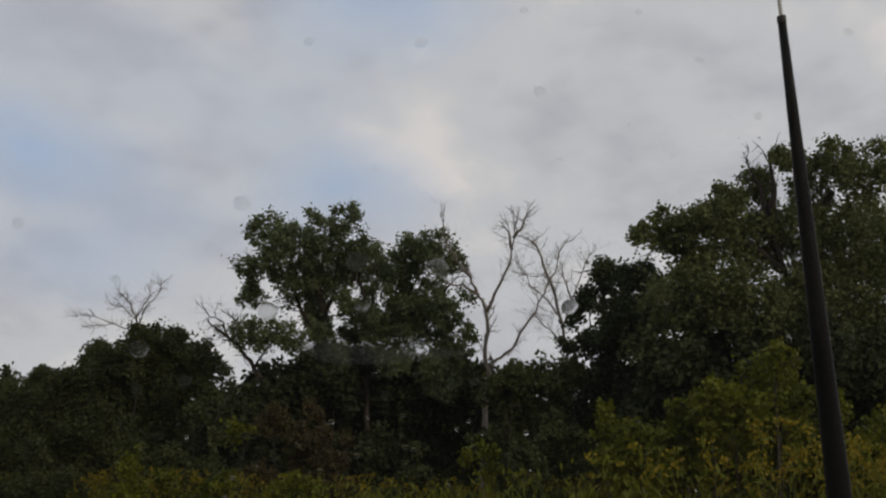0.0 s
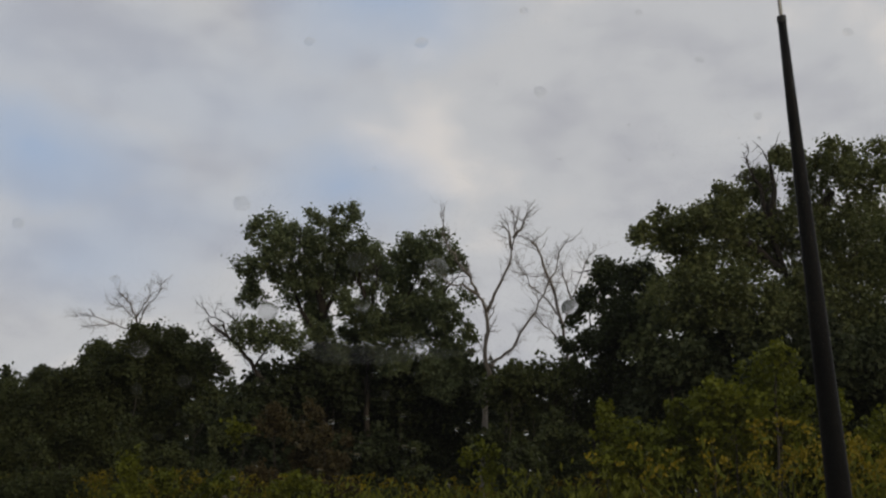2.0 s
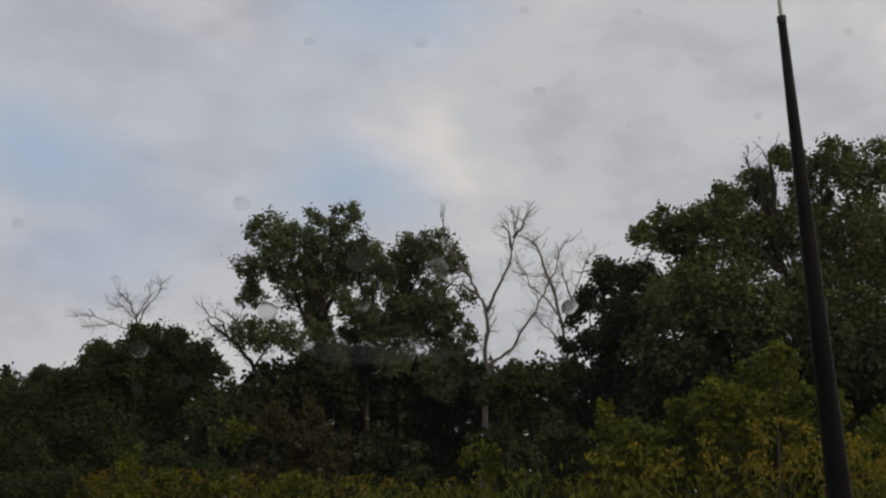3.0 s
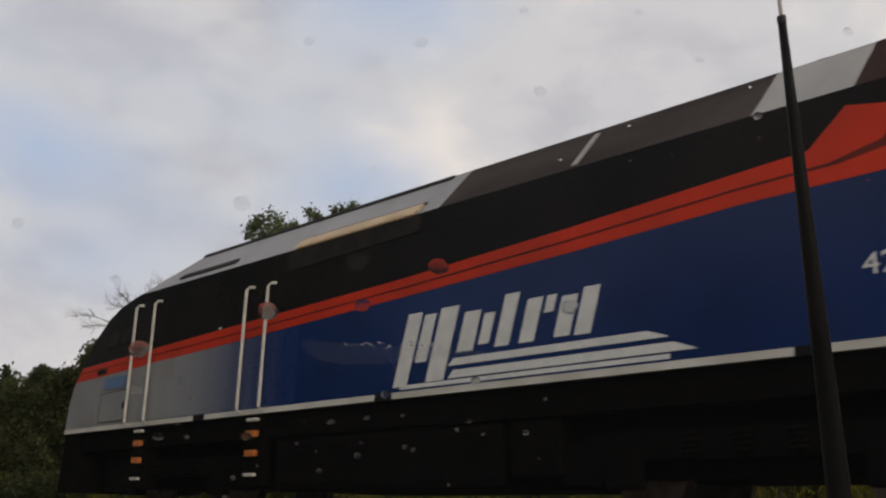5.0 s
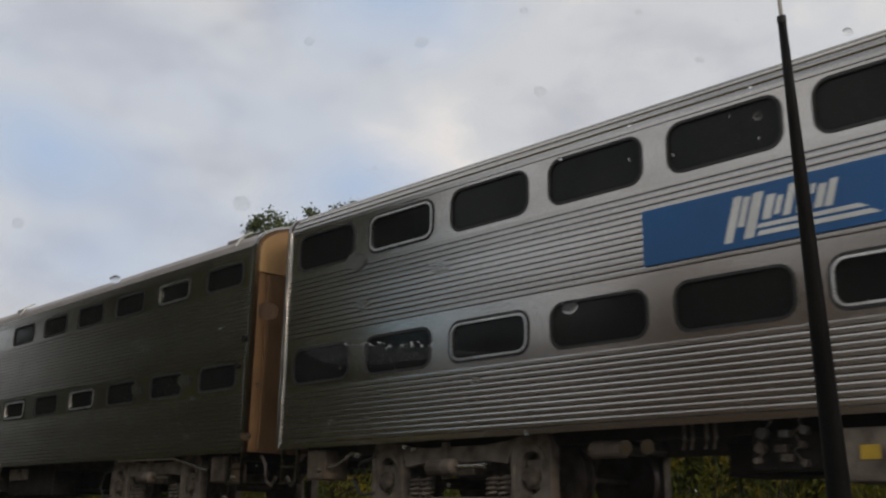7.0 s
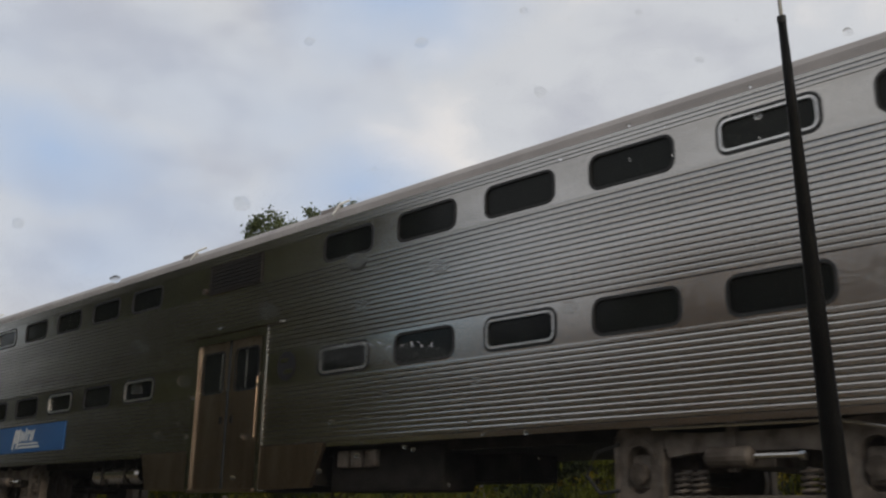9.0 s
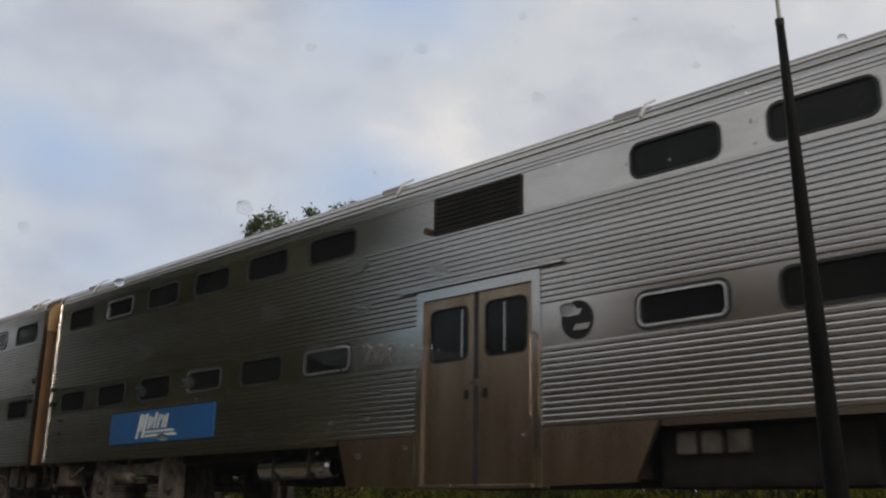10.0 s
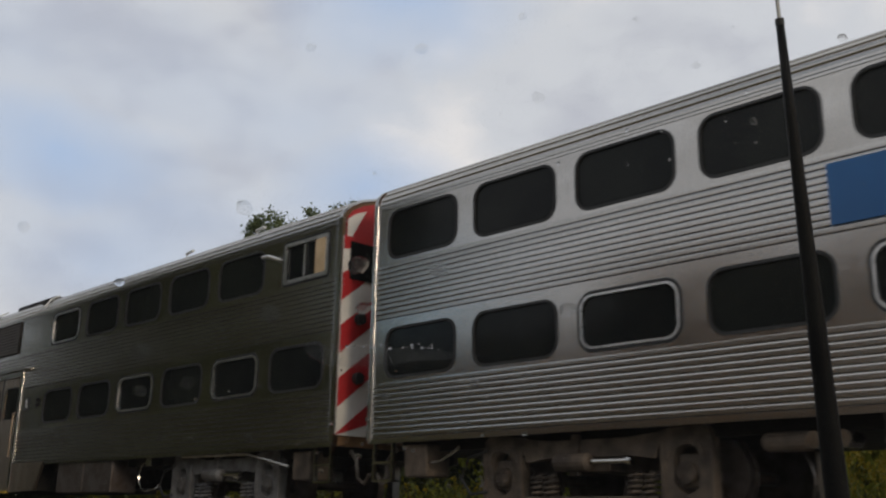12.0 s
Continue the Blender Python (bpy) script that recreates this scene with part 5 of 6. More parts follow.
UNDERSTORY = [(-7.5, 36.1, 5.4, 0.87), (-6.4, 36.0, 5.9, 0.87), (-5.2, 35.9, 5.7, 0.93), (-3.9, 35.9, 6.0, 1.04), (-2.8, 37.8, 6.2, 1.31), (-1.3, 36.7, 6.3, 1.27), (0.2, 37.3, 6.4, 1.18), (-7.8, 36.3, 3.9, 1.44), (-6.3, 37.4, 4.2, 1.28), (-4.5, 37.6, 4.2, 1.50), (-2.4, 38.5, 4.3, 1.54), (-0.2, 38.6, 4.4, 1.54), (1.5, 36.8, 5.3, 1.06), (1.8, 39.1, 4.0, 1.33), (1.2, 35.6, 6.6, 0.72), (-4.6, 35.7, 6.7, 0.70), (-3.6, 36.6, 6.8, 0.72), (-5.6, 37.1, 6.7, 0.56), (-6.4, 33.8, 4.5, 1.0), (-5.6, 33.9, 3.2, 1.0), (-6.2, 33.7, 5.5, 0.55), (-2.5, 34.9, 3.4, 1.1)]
PALE_LIMBS = [[(1.5, 33.6, 3.7), (1.5, 33.3, 4.9), (1.6, 32.9, 6.2), (1.5, 32.6, 7.3), (1.5, 32.4, 8.2)], [(1.5, 32.4, 8.2), (1.2, 32.2, 8.8), (0.9, 32.0, 9.3), (0.5, 31.9, 9.8), (0.1, 31.7, 10.4), (-0.1, 31.5, 11.3)], [(1.5, 32.4, 8.2), (1.8, 32.2, 8.8), (2.1, 32.0, 9.5), (2.3, 31.8, 10.2), (2.4, 31.6, 11.0), (2.5, 31.5, 11.4)], [(1.6, 32.9, 6.4), (2.0, 32.8, 6.7), (2.6, 32.6, 7.3), (3.0, 32.4, 8.0), (3.4, 32.2, 8.8), (3.8, 32.0, 9.6), (4.1, 31.7, 10.5)], [(1.2, 32.2, 8.8), (0.7, 32.1, 9.0), (0.1, 32.1, 9.2)], [(2.3, 31.8, 10.2), (2.2, 31.6, 10.8), (2.0, 31.6, 11.0)], [(2.4, 31.7, 10.7), (2.7, 31.5, 11.1), (2.8, 31.5, 11.4)]]
GREY_LIMBS = [[(4.8, 36.9, 6.9), (4.7, 36.6, 7.9), (4.5, 36.3, 8.9), (4.1, 36.0, 10.2), (3.7, 35.7, 11.1), (3.4, 35.6, 11.6)], [(4.6, 36.4, 8.5), (4.9, 36.1, 9.5), (5.3, 35.8, 10.6), (5.6, 35.6, 11.3)], [(4.5, 36.3, 8.9), (3.9, 36.1, 9.5), (3.3, 36.0, 10.1), (2.9, 35.8, 10.8)], [(4.7, 36.6, 7.9), (4.1, 36.5, 8.4), (3.6, 36.3, 8.9)], [(4.1, 36.0, 10.2), (3.8, 35.9, 10.4), (3.1, 35.9, 10.4)], [(4.9, 36.1, 9.5), (4.6, 35.9, 10.4), (4.3, 35.7, 11.0)]]
SNAG_LIMBS = [[(-13.3, 42.6, 8.6), (-13.4, 42.4, 9.6), (-13.7, 42.2, 10.3), (-14.2, 42.0, 10.8)], [(-13.4, 42.4, 9.5), (-13.1, 42.2, 10.2), (-12.5, 42.0, 10.8), (-12.4, 41.9, 11.2)], [(-13.5, 42.5, 9.1), (-14.5, 42.4, 9.5), (-15.3, 42.4, 9.4), (-16.0, 42.5, 9.2)], [(-13.4, 42.3, 9.8), (-12.9, 42.1, 10.6), (-12.9, 42.0, 10.9)], [(-14.5, 42.4, 9.5), (-15.2, 42.3, 9.8), (-16.0, 42.3, 9.8)], [(-13.4, 42.4, 9.6), (-14.1, 42.2, 10.2), (-14.4, 42.2, 10.3)]]
BENT_LIMBS = [[(-6.1, 34.6, 5.7), (-6.6, 34.4, 6.5), (-7.0, 34.2, 7.1), (-7.5, 34.1, 7.5), (-8.0, 34.0, 7.8)], [(-7.0, 34.2, 7.1), (-7.2, 34.0, 7.8), (-7.4, 33.9, 8.4)], [(-6.6, 34.4, 6.5), (-6.3, 34.3, 7.0), (-5.8, 34.1, 7.5)], [(-7.5, 34.1, 7.5), (-7.8, 34.0, 8.0), (-8.2, 33.9, 8.2)]]
MAIN_LIMBS = [[(-4.2, 36.7, 3.8), (-4.3, 36.2, 5.8), (-4.4, 35.7, 7.4), (-4.4, 35.4, 8.6), (-4.6, 35.0, 9.8), (-5.1, 34.7, 11.0)], [(-4.4, 35.6, 7.8), (-4.9, 35.4, 8.4), (-5.5, 35.2, 9.4), (-6.3, 34.8, 10.7)], [(-4.4, 35.5, 8.2), (-4.0, 35.2, 9.2), (-3.8, 34.8, 10.6), (-3.6, 34.5, 11.8)], [(-2.7, 36.7, 3.8), (-2.7, 36.1, 5.8), (-2.7, 35.7, 7.4), (-2.6, 35.4, 8.6), (-2.4, 34.9, 10.2)], [(-2.7, 35.8, 7.0), (-1.9, 35.5, 8.2), (-1.3, 35.1, 9.4), (-0.5, 34.8, 10.6)], [(-1.9, 35.5, 8.2), (-0.7, 35.4, 8.6), (0.4, 35.0, 9.9)], [(-2.6, 35.4, 8.6), (-3.0, 35.1, 9.6), (-3.1, 34.9, 10.4)]]
OAK_LIMBS = [[(10.7, 28.7, 2.8), (10.7, 28.1, 5.0), (10.6, 27.6, 6.6), (10.5, 27.2, 8.1), (10.6, 26.8, 9.4), (11.1, 26.5, 10.7)], [(10.5, 27.4, 7.2), (9.8, 27.1, 8.4), (9.3, 26.8, 9.7), (9.1, 26.5, 10.8), (8.7, 26.3, 11.4)], [(9.8, 27.1, 8.4), (8.7, 26.9, 9.2), (7.4, 26.8, 9.7), (6.1, 26.9, 9.3)], [(10.5, 27.3, 7.8), (11.3, 27.1, 8.6), (12.2, 26.8, 9.4)], [(9.3, 26.8, 9.7), (9.5, 26.5, 10.6), (9.3, 26.2, 11.7)], [(10.6, 26.8, 9.4), (11.1, 26.7, 9.7), (11.6, 26.6, 10.2)]]

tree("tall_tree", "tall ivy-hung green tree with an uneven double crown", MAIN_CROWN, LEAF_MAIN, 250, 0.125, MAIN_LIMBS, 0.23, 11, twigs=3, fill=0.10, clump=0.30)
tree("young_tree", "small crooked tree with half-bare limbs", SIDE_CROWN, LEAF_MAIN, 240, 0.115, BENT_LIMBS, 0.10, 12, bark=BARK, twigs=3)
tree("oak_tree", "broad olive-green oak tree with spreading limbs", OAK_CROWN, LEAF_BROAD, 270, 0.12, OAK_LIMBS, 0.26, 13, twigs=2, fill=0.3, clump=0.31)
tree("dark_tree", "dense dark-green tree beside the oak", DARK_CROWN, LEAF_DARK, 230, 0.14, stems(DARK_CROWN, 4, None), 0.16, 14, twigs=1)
tree("dead_tree", "bare bleached dead tree forking into thin limbs", [], None, 0, 0, PALE_LIMBS, 0.12, 15, bark=DEAD_WOOD, twigs=2, twig_len=0.8, group="dead trees")
tree("dead_tree", "bare grey dead tree with fine tangled twigs", [], None, 0, 0, GREY_LIMBS, 0.075, 16, bark=DEAD_WOOD, twigs=4, twig_len=1.1, group="dead trees")
tree("dead_tree", "bare dead treetop standing out of a thicket", [], None, 0, 0, SNAG_LIMBS, 0.06, 17, bark=DEAD_WOOD, twigs=4, twig_len=0.75, group="dead trees")
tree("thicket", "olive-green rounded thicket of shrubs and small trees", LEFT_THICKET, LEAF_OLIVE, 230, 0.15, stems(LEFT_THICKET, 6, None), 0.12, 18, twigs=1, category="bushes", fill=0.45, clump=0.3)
# shade under the crown is put into the dark leaf colour
tree("undergrowth", "undergrowth below the tall tree, leaves darkened for shade", UNDERSTORY, LEAF_DARK, 130, 0.22, stems(UNDERSTORY, 6, None), 0.08, 19, twigs=1, category="bushes")
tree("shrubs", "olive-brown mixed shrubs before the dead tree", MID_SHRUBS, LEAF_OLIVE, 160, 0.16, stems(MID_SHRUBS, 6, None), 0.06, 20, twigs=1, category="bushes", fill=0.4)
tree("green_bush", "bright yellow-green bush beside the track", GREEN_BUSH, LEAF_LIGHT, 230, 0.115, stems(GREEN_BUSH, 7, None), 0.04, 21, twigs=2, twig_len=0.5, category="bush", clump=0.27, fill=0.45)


# deep shade below the oak comes from the dark leaf colour
tree("shade_bushes", "bushes below the oak, leaves darkened for deep shade", SHADE_SHRUBS, LEAF_DARK, 150, 0.19, stems(SHADE_SHRUBS, 5, None), 0.06, 22, twigs=1, category="bushes", fill=0.4)


def low_bushes():
    """Low uneven bushes and saplings among the weeds on the far side of the track."""
    kinds = {"olive": (LEAF_OLIVE, "low olive-green bush among tall weeds"), "light": (LEAF_LIGHT, "low yellow-green bush among tall weeds"), "rust": (LEAF_RUST, "low brownish bush before the tall tree")}
    for j, (x, y, top, wide, kind) in enumerate((
            (-16.6, 33.0, 4.4, 2.0, "olive"), (-12.6, 32.0, 4.0, 1.7, "olive"), (-9.2, 30.0, 4.6, 1.5, "olive"), (-7.0, 30.5, 5.3, 1.2, "olive"), (-5.6, 27.5, 4.0, 1.1, "light"), (-4.2, 31.0, 6.0, 1.5, "rust"),
            (-2.9, 29.5, 4.5, 1.1, "rust"), (-0.6, 27.0, 3.5, 1.0, "olive"), (0.9, 24.5, 3.3, 1.0, "light"), (2.2, 23.0, 3.2, 0.9, "olive"), (2.9, 26.5, 4.4, 1.2, "olive"), (4.2, 25.0, 4.6, 1.2, "light"), (-7.9, 25.5, 3.2, 1.1, "light"), (-3.3, 23.5, 2.9, 0.9, "light"))):
        rng = np.random.RandomState(80 + j)
        g = ground_height(x, y)
        blobs = []
        for _ in range(9):
            q = rng.uniform(0.15, 1.0)
            blobs.append((x + rng.normal(0, 0.5) * wide * (1.15 - 0.7 * q), y + rng.normal(0, 0.4) * wide, g + (top - g) * q - 0.25, rng.uniform(0.28, 0.5) * wide * (1.1 - 0.55 * q)))
        leaf, label = kinds[kind]
        tree("bush", label, blobs, leaf, 170, 0.13, stems(blobs, 4, None), 0.035, 80 + j, twigs=2, twig_len=0.5, category="bush", group="bushes among the weeds", fill=0.5, clump=0.3)


low_bushes()


def far_woods():
    """A closed belt of dark wood behind everything, and trees on the near side of the track that the steel reflects."""
    rng = np.random.RandomState(30)
    blobs = []
    for i in range(60):
        x = -45 + i * 1.5
        for z in (2.2, 4.2, 6.2):
            blobs.append((x + rng.uniform(-0.6, 0.6), 50 + 0.25 * abs(x) * 0.2 + rng.uniform(-1.5, 1.5), z + rng.uniform(-0.4, 0.5), rng.uniform(1.3, 1.9)))
    # same darkened leaves, put here to close the black gaps behind
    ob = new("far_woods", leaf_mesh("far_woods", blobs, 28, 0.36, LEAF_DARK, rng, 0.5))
    tagged(ob, "dark belt of far woods behind the trees", "woods", kind="stuff")


far_woods()


def near_side_trees():
    """Tall trees along the verge, seen as the dark reflection in the passing steel."""
    for j, (l, c, h, wide) in enumerate(((30.5, -4, 15, 2.4), (34, -3, 17, 2.4), (38, -4, 16, 2.4), (42, -3, 17, 2.4), (47, -4, 16, 2.4), (25.8, -3.6, 6.8, 1.2))):
        rng = np.random.RandomState(40 + j)
        p = -ALONG * l + ACROSS * c
        crown = [(p.x + rng.uniform(-wide, wide), p.y + rng.uniform(-wide, wide), z, rng.uniform(0.8, 1.17) * wide) for z in np.linspace(1.5, h, 16)]
        tree("verge_tree", "tall dark-green tree on the verge, mirrored in passing steel", crown, LEAF_OAK, 44, 0.55, [[(p.x, p.y, 0.1), (p.x, p.y, 4), (p.x + 0.2, p.y, h)]], 0.28, 50 + j, twigs=0, group="trees along the verge", core=True)


near_side_trees()


def hedge():
    """Unseen straw-brown row added across the road to tint the low reflection in the steel."""
    rng = np.random.RandomState(33)
    blobs = []
    for i in range(34):
        p = ALONG * (-66 + i * 1.6) - ACROSS * (21 + rng.uniform(-1, 1))
        for z in (3.6, 5.6, 7.6, 9.2) + ((10.6, 11.8) if i > 24 and i % 2 else (10.4,) if i > 24 else ()):
            blobs.append((p.x + rng.uniform(-0.5, 0.5), p.y + rng.uniform(-0.5, 0.5), z + rng.uniform(-0.3, 0.4), rng.uniform(1.3, 1.9)))
    tagged(new("hedge", leaf_mesh("hedge", blobs, 26, 0.5, LEAF_HEDGE, rng, 0.4)), "unseen straw-brown row added to tint the mirrored steel", "hedge", kind="stuff")


hedge()


def verge_bushes():
    """Unseen scrub added between the verge trees, pale enough to brighten the mirrored steel."""
    rng = np.random.RandomState(34)
    blobs = []
    for i in range(31):
        l = 17 + i * 1.3
        p = -ALONG * l - ACROSS * rng.uniform(2, 5)
        for z in (1.0, 2.8, 4.2) if l > 25 else (0.6, 1.6):
            blobs.append((p.x, p.y, z + rng.uniform(-0.2, 0.4), rng.uniform(1.3, 1.8)))
    tagged(new("verge_bushes", leaf_mesh("verge_bushes", blobs, 30, 0.5, LEAF_BUSH, rng, 0.6)), "unseen olive-brown scrub added below the verge trees for reflections", "bushes", kind="stuff")


verge_bushes()


def weeds():
    """Tall weeds and goldenrod along the far side of the track."""
    rng = np.random.RandomState(60)
    green, gold = [], []
    for _ in range(5200):
        u, v = rng.uniform(-48, 14), rng.uniform(3.2, 15) ** 1.0
        p = CENTRE + ALONG * u + ACROSS * v
        patch = noise.noise(Vector((p.x * 0.16, p.y * 0.16, 3.0)))
        h = rng.uniform(0.6, 1.0) * (1.65 + 1.0 * patch)
        g = ground_height(p.x, p.y)
        k = rng.randint(6, 12)
        zz = rng.uniform(0.0, h, k)
        green.append(np.stack([p.x + rng.normal(0, 0.10, k), p.y + rng.normal(0, 0.10, k), g + zz], 1))
        if patch + rng.uniform(-0.15, 0.15) > 0.05:
            k = rng.randint(10, 18)
            gold.append(np.stack([p.x + rng.normal(0, 0.07, k), p.y + rng.normal(0, 0.07, k), g + h - np.abs(rng.normal(0, 0.10, k))], 1))
    for name, pts, size, slim, mat, label, cat in (("weeds", green, 0.19, 0.13, WEED_GREEN, "tall green weeds and grass beside the track", "weeds"), ("goldenrod", gold, 0.07, 0.4, WEED_GOLD, "patches of yellow flowering goldenrod among weeds", "flowers")):
        c = np.concatenate(pts)
        n = len(c)
        a = rng.normal(size=(n, 3)) * np.array((0.6, 0.6, 0.3)) + np.array((0, 0, 0.9))
        a /= np.linalg.norm(a, axis=1)[:, None]
        b = np.cross(a, rng.normal(size=(n, 3)))
        b /= np.linalg.norm(b, axis=1)[:, None]
        s = size * rng.uniform(0.6, 1.3, n)[:, None]
        v = np.stack([c - a * s * 0.5, c + b * s * slim, c + a * s * 0.5, c - b * s * slim], 1).reshape(-1, 3)
        me = bpy.data.meshes.new(name)
        me.from_pydata(v.tolist(), [], (np.arange(n)[:, None] * 4 + np.arange(4)).tolist())
        me.materials.append(mat)
        tagged(new(name, me), label, cat, kind="stuff")


weeds()

# ---- the car that carries the camera ----


def own_car():
    car = new("parked_car")
    tagged(car, "dark car with rain-spotted windscreen and tall whip antenna", "car")
    bm = bmesh.new()
    slab(bm, [(0.74, 0.30), (0.74, 0.90), (1.25, 0.88), (1.75, 0.80), (1.92, 0.66), (1.95, 0.36), (1.80, 0.28)], -0.76, 0.76)
    bmesh.ops.transform(bm, matrix=Matrix(((0, 1, 0, 0), (1, 0, 0, 0), (0, 0, 1, 0), (0, 0, 0, 1))), verts=bm.verts)
    bmesh.ops.recalc_face_normals(bm, faces=bm.faces)
    bmesh.ops.bevel(bm, geom=bm.edges[:], offset=0.05, segments=3, affect="EDGES", profile=0.6)
    part("hood", bm, CAR_PAINT, car, smooth=True)
    part("floor", boxes((-0.74, 0.74, -1.9, 0.74, 0.25, 0.45), bevel=0.03), CABIN, car)
    part("headliner", boxes((-0.74, 0.74, -1.9, 0.48, 1.73, 1.78), bevel=0.02), CABIN, car)
    part("rear_wall", boxes((-0.74, 0.74, -1.95, -1.9, 0.3, 1.76), bevel=0.02), CABIN, car)
    for x in (-0.79, 0.74):
        part("door_panel", boxes((x, x + 0.05, -1.9, 0.74, 0.28, 1.02), bevel=0.02), CABIN, car)
    for x in (-0.76, 0.76):
        for pts in ([(x, 0.78, 0.90), (x, 0.50, 1.75)], [(x, -0.45, 1.0), (x, -0.45, 1.75)], [(x, -1.88, 1.0), (x, -1.88, 1.75)]):
            bm = bmesh.new()
            tube(bm, pts, 0.035, 10)
            part("pillar", bm, CABIN, car)
        for y in (1.35, -1.35):
            bm = bmesh.new()
            tube(bm, [(x - 0.1, y, 0.31), (x - 0.08, y, 0.31), (x + 0.08, y, 0.31), (x + 0.1, y, 0.31)], [0.28, 0.31, 0.31, 0.28], 24)
            part("wheel", bm, RUBBER, car)
    # antenna standing on the wing
    tip = Vector((0.4792, 1.2583, 2.1011))
    foot = tip + (Vector((0.5746, 1.4418, 1.4402)) - tip) * 1.62
    rod = bmesh.new()
    n = 8
    tube(rod, [foot.lerp(tip, i / n) for i in range(n + 1)], [0.0247 + (0.0057 - 0.0247) * (i / n) for i in range(n + 1)], 16)
    ant = part("antenna", rod, ANTENNA_BLACK, car, "tapered black rubber-covered antenna rod", smooth=True)
    whip = bmesh.new()
    tube(whip, [tip, tip + (tip - foot).normalized() * 0.35], [0.0030, 0.0022], 8)
    part("whip", whip, FRAME_ALU, ant, "thin steel whip")
    col = bmesh.new()
    tube(col, [tip - (tip - foot).normalized() * 0.006, tip + (tip - foot).normalized() * 0.004], [0.0066, 0.0062], 12)
    part("collar", col, RUBBER, ant)
    # windscreen square to the view, with drops on its outer face
    scr = boxes((-0.72, 0.72, -0.68, 0.175, -0.002, 0.002))
    pane = part("windscreen", scr, PANE, car, "clear windscreen spotted with rain")
    D = 0.60
    pane.matrix_basis = Matrix.Translation((0, 0, EYE)) @ AIM @ pose(0, 0, -D)
    pane.visible_shadow = False
    half = math.tan(radians(24.25))
    rng = random.Random(5)

    def drop(x, y, r, tall=0.8, mat=WATER, bulge=0.022, name="raindrop"):
        bm = bmesh.new()
        a = rng.uniform(0, 6.28)
        rings = []
        for h, k in ((0, 1.0), (0.55, 0.82), (0.85, 0.5)):
            rings.append([bm.verts.new((k * r * math.cos(i * math.tau / 16) * (1 + 0.12 * math.sin(2 * i * math.tau / 16 + a) + 0.07 * math.sin(3 * i * math.tau / 16 - a)), k * r * tall * math.sin(i * math.tau / 16), -h * r * bulge)) for i in range(16)])
        top = bm.verts.new((0, 0, -r * bulge))
        for r0, r1 in zip(rings, rings[1:]):
            for i in range(16):
                bm.faces.new((r0[i], r1[i], r1[(i + 1) % 16], r0[(i + 1) % 16]))
        for i in range(16):
            bm.faces.new((rings[-1][i], top, rings[-1][(i + 1) % 16]))
        bm.faces.new([bm.verts.new(v.co) for v in rings[0]])
        ob = part(name, bm, mat, pane, smooth=True)
        ob.matrix_basis = pose(x, y, -0.0025)
        ob.visible_shadow = False
    k = D * half / 784
    for x, y, r in ((424, 360, 17), (957, 160, 13), (24, 395, 13), (240, 620, 19), (470, 552, 20), (630, 464, 20), (640, 542, 14), (776, 472, 18), (322, 677, 14), (236, 692, 12), (1010, 545, 16), (842, 677, 9),
                    (1508, 53, 10), (1243, 102, 8), (1134, 18, 7), (660, 297, 5), (545, 70, 10), (198, 495, 9), (275, 776, 9), (1347, 203, 9), (928, 14, 9), (432, 776, 9), (680, 700, 8), (745, 72, 12)):
        drop((x - 784) * k, (441 - y) * k, r * k)
    for _ in range(34):
        x, y = rng.gauss(600, 170), rng.gauss(770, 60)
        drop((x - 784) * k, (441 - y) * k, rng.uniform(2.5, 6.5) * k, 0.7, bulge=0.13)
    for _ in range(16):
        x, y = rng.uniform(880, 1560), rng.uniform(20, 330)
        if 1370 < x < 1440:
            continue
        drop((x - 784) * k, (441 - y) * k, rng.uniform(2, 4) * k, 0.8, bulge=0.04)
    # a wiped streak of water, ragged along its length
    bm = bmesh.new()
    edge = []
    n = 40
    for i in range(n + 1):
        q = i / n
        w = 34 * math.sin(math.pi * min(1, q ** 0.55)) ** 0.8 * (1 - 0.45 * q) + rng.uniform(-2, 2)
        edge.append((530 + 330 * q, 604 + 22 * q + rng.uniform(-1, 1), 604 + 22 * q + max(1.5, w * 1.25)))
    for s in (0, -0.0004):
        for a, b in zip(edge, edge[1:]):
            q = [bm.verts.new(((x - 784) * k, (441 - y) * k, s)) for x, y in ((a[0], a[1]), (b[0], b[1]), (b[0], b[2]), (a[0], a[2]))]
            bm.faces.new(q[::-1] if s == 0 else q)
    bmesh.ops.remove_doubles(bm, verts=bm.verts, dist=1e-6)
    ob = part("water_smear", bm, SMEAR, pane)
    ob.matrix_basis = pose(0, 0, -0.0025)
    ob.visible_shadow = False
    for _ in range(22):
        drop((rng.uniform(600, 780) - 784) * k, (441 - rng.gauss(611, 4)) * k, rng.uniform(1.5, 3.5) * k, 0.6, bulge=0.25)


own_car()

# ---- sky backdrop that drifts ----


# gaps in the cloud: direction, half width and height, depth of blue
SKY_GAPS = [((-0.051, 0.869, 0.491), (0.166, 0.077), 1.00), ((-0.386, 0.863, 0.324), (0.135, 0.050), 0.85), ((-0.084, 0.942, 0.324), (0.116, 0.061), 0.90), ((-0.295, 0.914, 0.278), (0.20, 0.060), 0.50), ((-0.401, 0.826, 0.396), (0.188, 0.138), 0.28), ((-0.344, 0.912, 0.225), (0.145, 0.049), 0.50), ((-0.174, 0.905, 0.389), (0.188, 0.089), 0.35)]


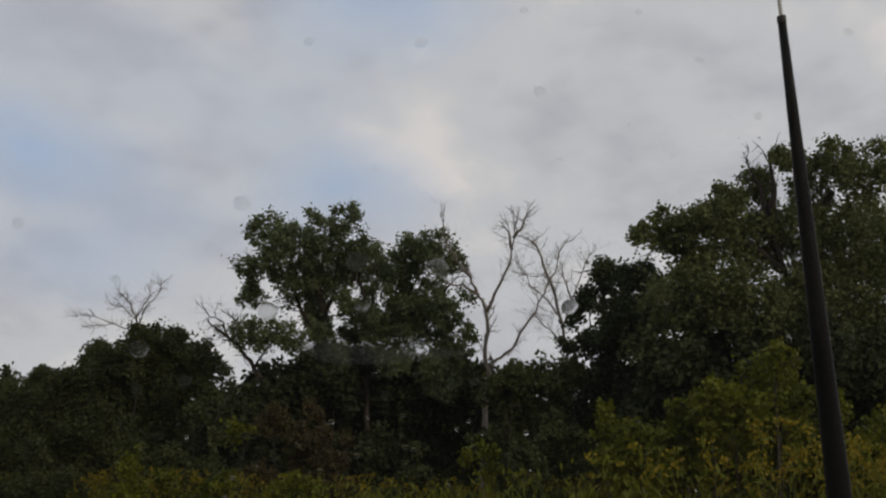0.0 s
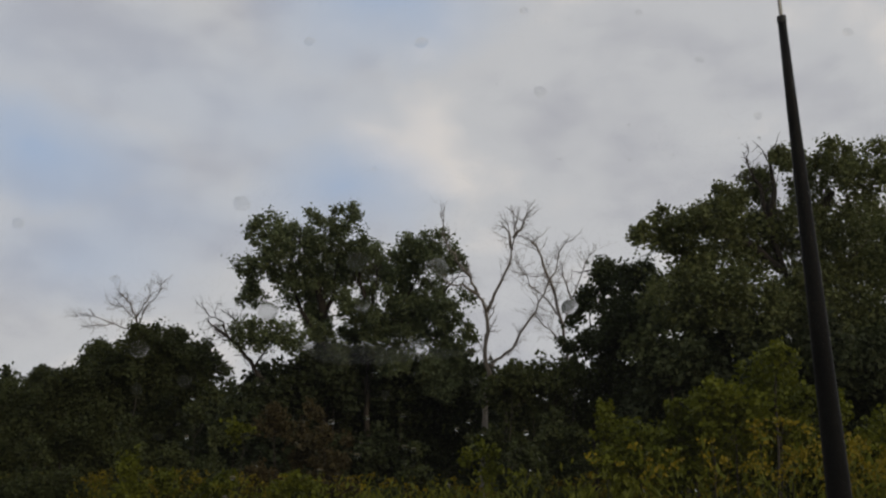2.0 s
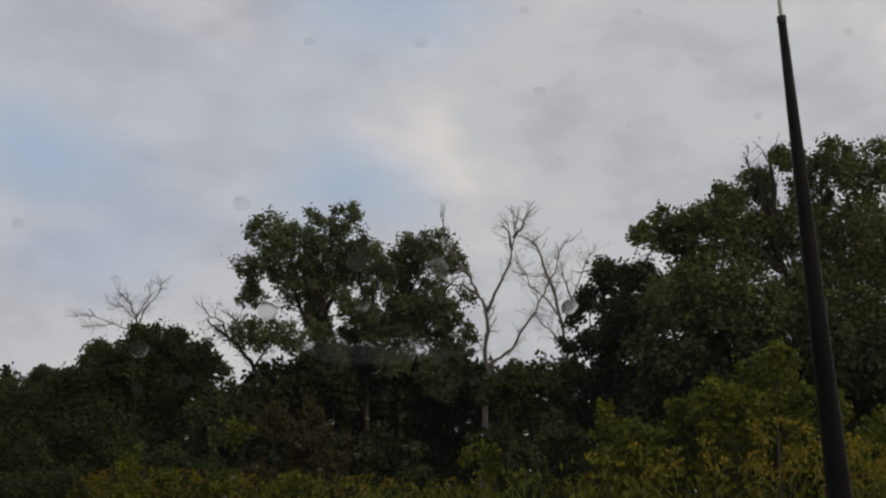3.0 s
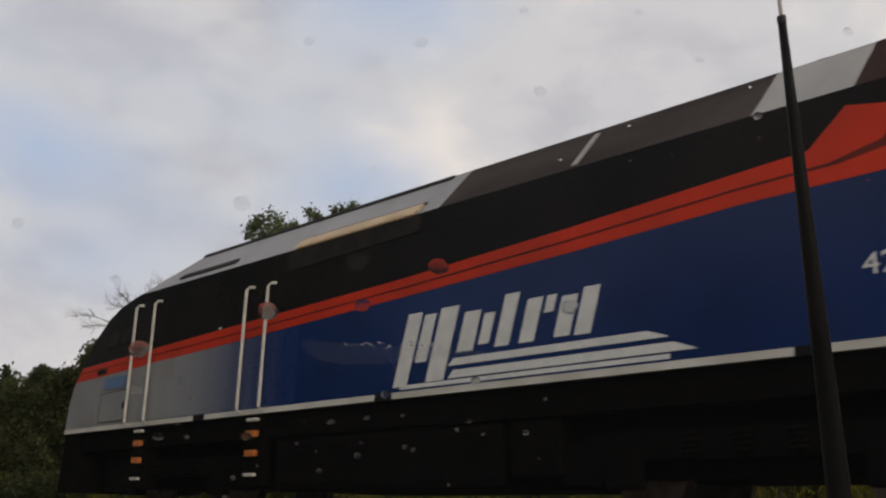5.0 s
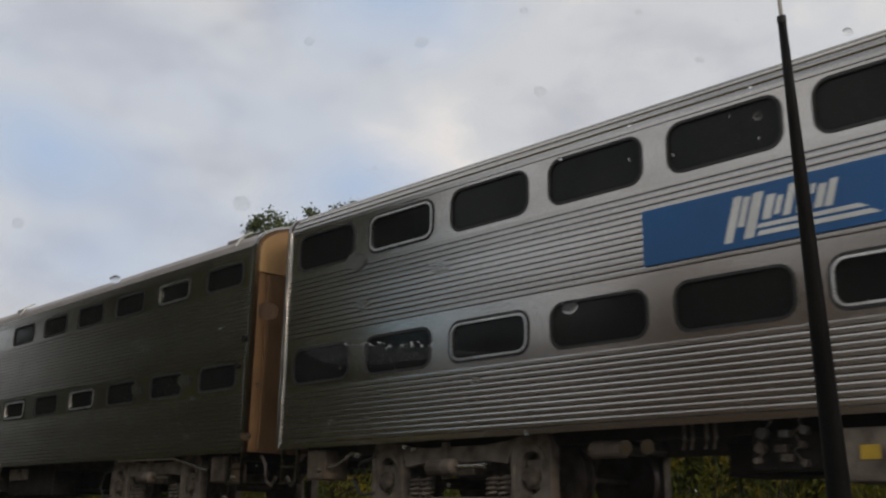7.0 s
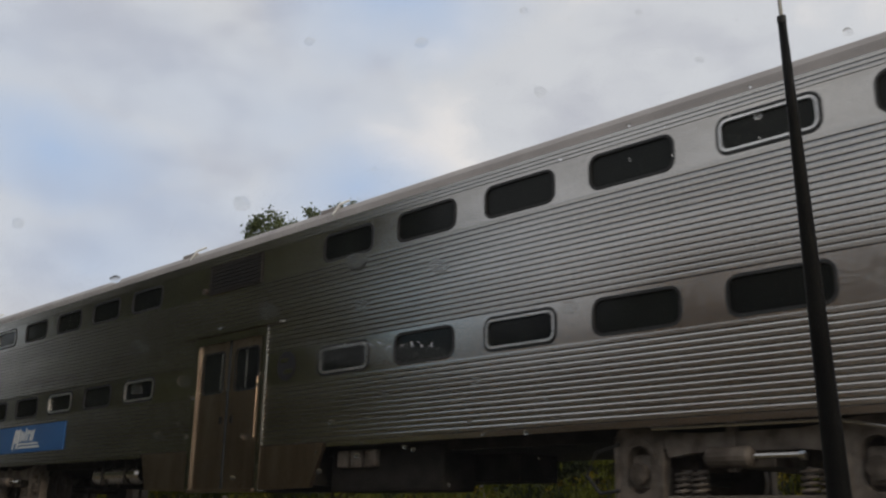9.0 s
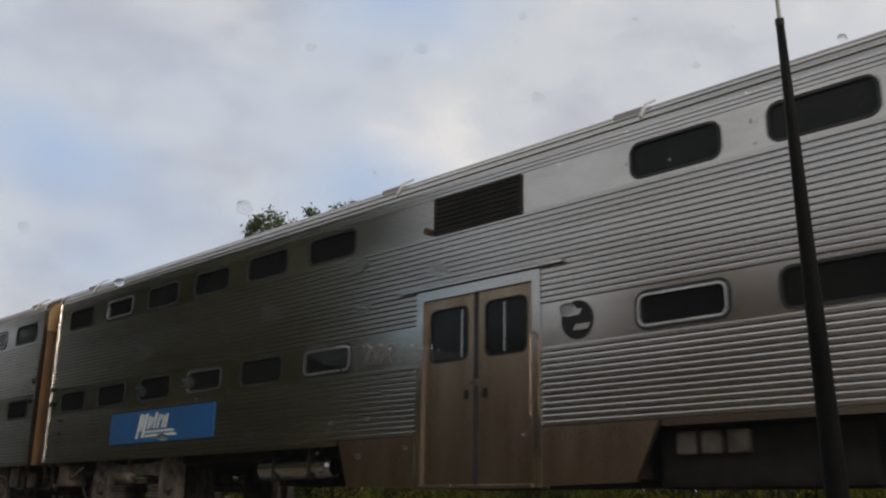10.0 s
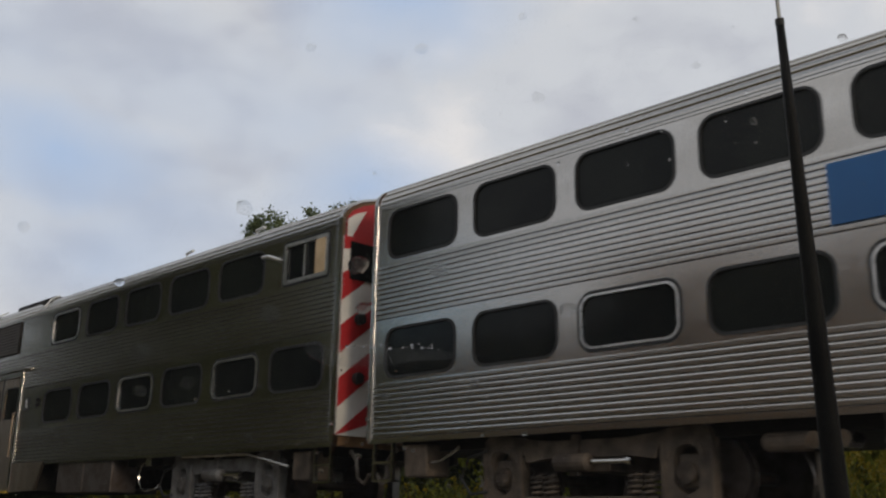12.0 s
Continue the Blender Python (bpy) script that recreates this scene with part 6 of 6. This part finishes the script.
def sky_backdrop():
    bm = bmesh.new()
    R = 2600
    rows = []
    for j in range(17):
        el = radians(-6 + j * 3.5)
        rows.append([bm.verts.new((R * math.cos(el) * math.sin(radians(a)), R * math.cos(el) * math.cos(radians(a)), R * math.sin(el))) for a in range(-52, 53, 4)])
    for a, b in zip(rows, rows[1:]):
        for i in range(len(a) - 1):
            bm.faces.new((a[i], a[i + 1], b[i + 1], b[i]))
    m = bpy.data.materials.new("broken_cloud")
    m.use_nodes = True
    nt = m.node_tree
    nt.nodes.remove(nt.nodes["Principled BSDF"])
    em = nt.nodes.new("ShaderNodeEmission")
    tc = nt.nodes.new("ShaderNodeTexCoord")
    scl = nt.nodes.new("ShaderNodeMapping")
    scl.inputs["Scale"].default_value = (1 / R, 1 / R, 1 / R)
    nt.links.new(tc.outputs["Object"], scl.inputs[0])
    rag = nt.nodes.new("ShaderNodeTexNoise")
    rag.inputs["Scale"].default_value, rag.inputs["Detail"].default_value, rag.inputs["Roughness"].default_value = 5.0, 5, 0.55
    nt.links.new(scl.outputs[0], rag.inputs["Vector"])
    push = nt.nodes.new("ShaderNodeVectorMath")
    push.operation = "MULTIPLY_ADD"
    push.inputs[1].default_value, push.inputs[2].default_value = (0.11, 0.11, 0.11), (-0.055, -0.055, -0.055)
    nt.links.new(rag.outputs["Color"], push.inputs[0])
    bent = nt.nodes.new("ShaderNodeVectorMath")
    nt.links.new(scl.outputs[0], bent.inputs[0])
    nt.links.new(push.outputs[0], bent.inputs[1])

    def opening(centre, size, strength, total):
        """One soft gap in the cloud."""
        mp = nt.nodes.new("ShaderNodeMapping")
        mp.vector_type = "TEXTURE"
        mp.inputs["Location"].default_value = centre
        mp.inputs["Scale"].default_value = (size[0], 0.6, size[1])
        nt.links.new(bent.outputs[0], mp.inputs[0])
        g = nt.nodes.new("ShaderNodeTexGradient")
        g.gradient_type = "SPHERICAL"
        nt.links.new(mp.outputs[0], g.inputs[0])
        m = nt.nodes.new("ShaderNodeMath")
        m.operation = "MULTIPLY_ADD"
        m.inputs[1].default_value = strength
        nt.links.new(g.outputs["Fac"], m.inputs[0])
        if total:
            nt.links.new(total, m.inputs[2])
        else:
            m.inputs[2].default_value = 0
        m.use_clamp = True
        return m.outputs[0]
    gap = None
    for centre, size, strength in SKY_GAPS:
        gap = opening(centre, size, strength, gap)
    r = nt.nodes.new("ShaderNodeValToRGB")
    r.color_ramp.interpolation = "EASE"
    for e, (p, c) in zip(r.color_ramp.elements, ((0.30, (0.485, 0.490, 0.535)), (0.68, (0.765, 0.730, 0.712)))):
        e.position, e.color = p, (*c, 1)
    e = r.color_ramp.elements.new(0.5)
    e.color = (0.605, 0.610, 0.633, 1)
    lump = nt.nodes.new("ShaderNodeTexNoise")
    lump.inputs["Scale"].default_value, lump.inputs["Detail"].default_value, lump.inputs["Roughness"].default_value = 6.2, 4, 0.5
    st = nt.nodes.new("ShaderNodeMapping")
    st.inputs["Scale"].default_value, st.inputs["Location"].default_value = (1, 1, 1.8), (0.35, 0, 0.1)
    nt.links.new(scl.outputs[0], st.inputs[0])
    nt.links.new(st.outputs[0], lump.inputs["Vector"])
    nt.links.new(lump.outputs["Fac"], r.inputs[0])
    mx = nt.nodes.new("ShaderNodeMix")
    mx.data_type = "RGBA"
    mx.inputs[7].default_value = (0.42, 0.515, 0.68, 1)
    nt.links.new(gap, mx.inputs[0])
    nt.links.new(r.outputs[0], mx.inputs[6])
    nt.links.new(mx.outputs[2], em.inputs[0])
    nt.links.new(em.outputs[0], nt.nodes["Material Output"].inputs[0])
    ob = part("backdrop", bm, m, smooth=True)
    return tagged(ob, "pale broken cloud with patches of blue sky", "sky", kind="structure")


SKY = sky_backdrop()


def travelled(t):
    """Metres that the train has gone at t seconds; 0 puts the first passenger car's front abreast of the camera."""
    x = t - 8
    return 58.5720 + 19.9305 * x + 0.0985 * x * x + 0.0040 * x ** 3


def motions():
    times = [0.5 * i for i in range(25)]
    for thing, u in TRAIN:
        rows = []
        for t in times:
            p = on_track(u - travelled(t), 0, 0)
            rows.append((t, pose(p.x, p.y, p.z, 0, 0, HEAD - 90)))
        walk(thing, rows)
    for ws, u in WHEELSETS:
        rows = []
        for i in range(361):
            t = i / 30
            place = ws.matrix_basis.translation if i == 0 else place
            rows.append((t, Matrix.Translation(place) @ pose(0, 0, 0, 0, -math.degrees(travelled(t) / 0.455) % 360, 0)))
        walk(ws, rows)
    walk(SKY, [(0.0, pose(0, 0, 0, 0, 0, 0.9)), (12.0, pose(0, 0, 0, 0, 0, -0.75))])


motions()
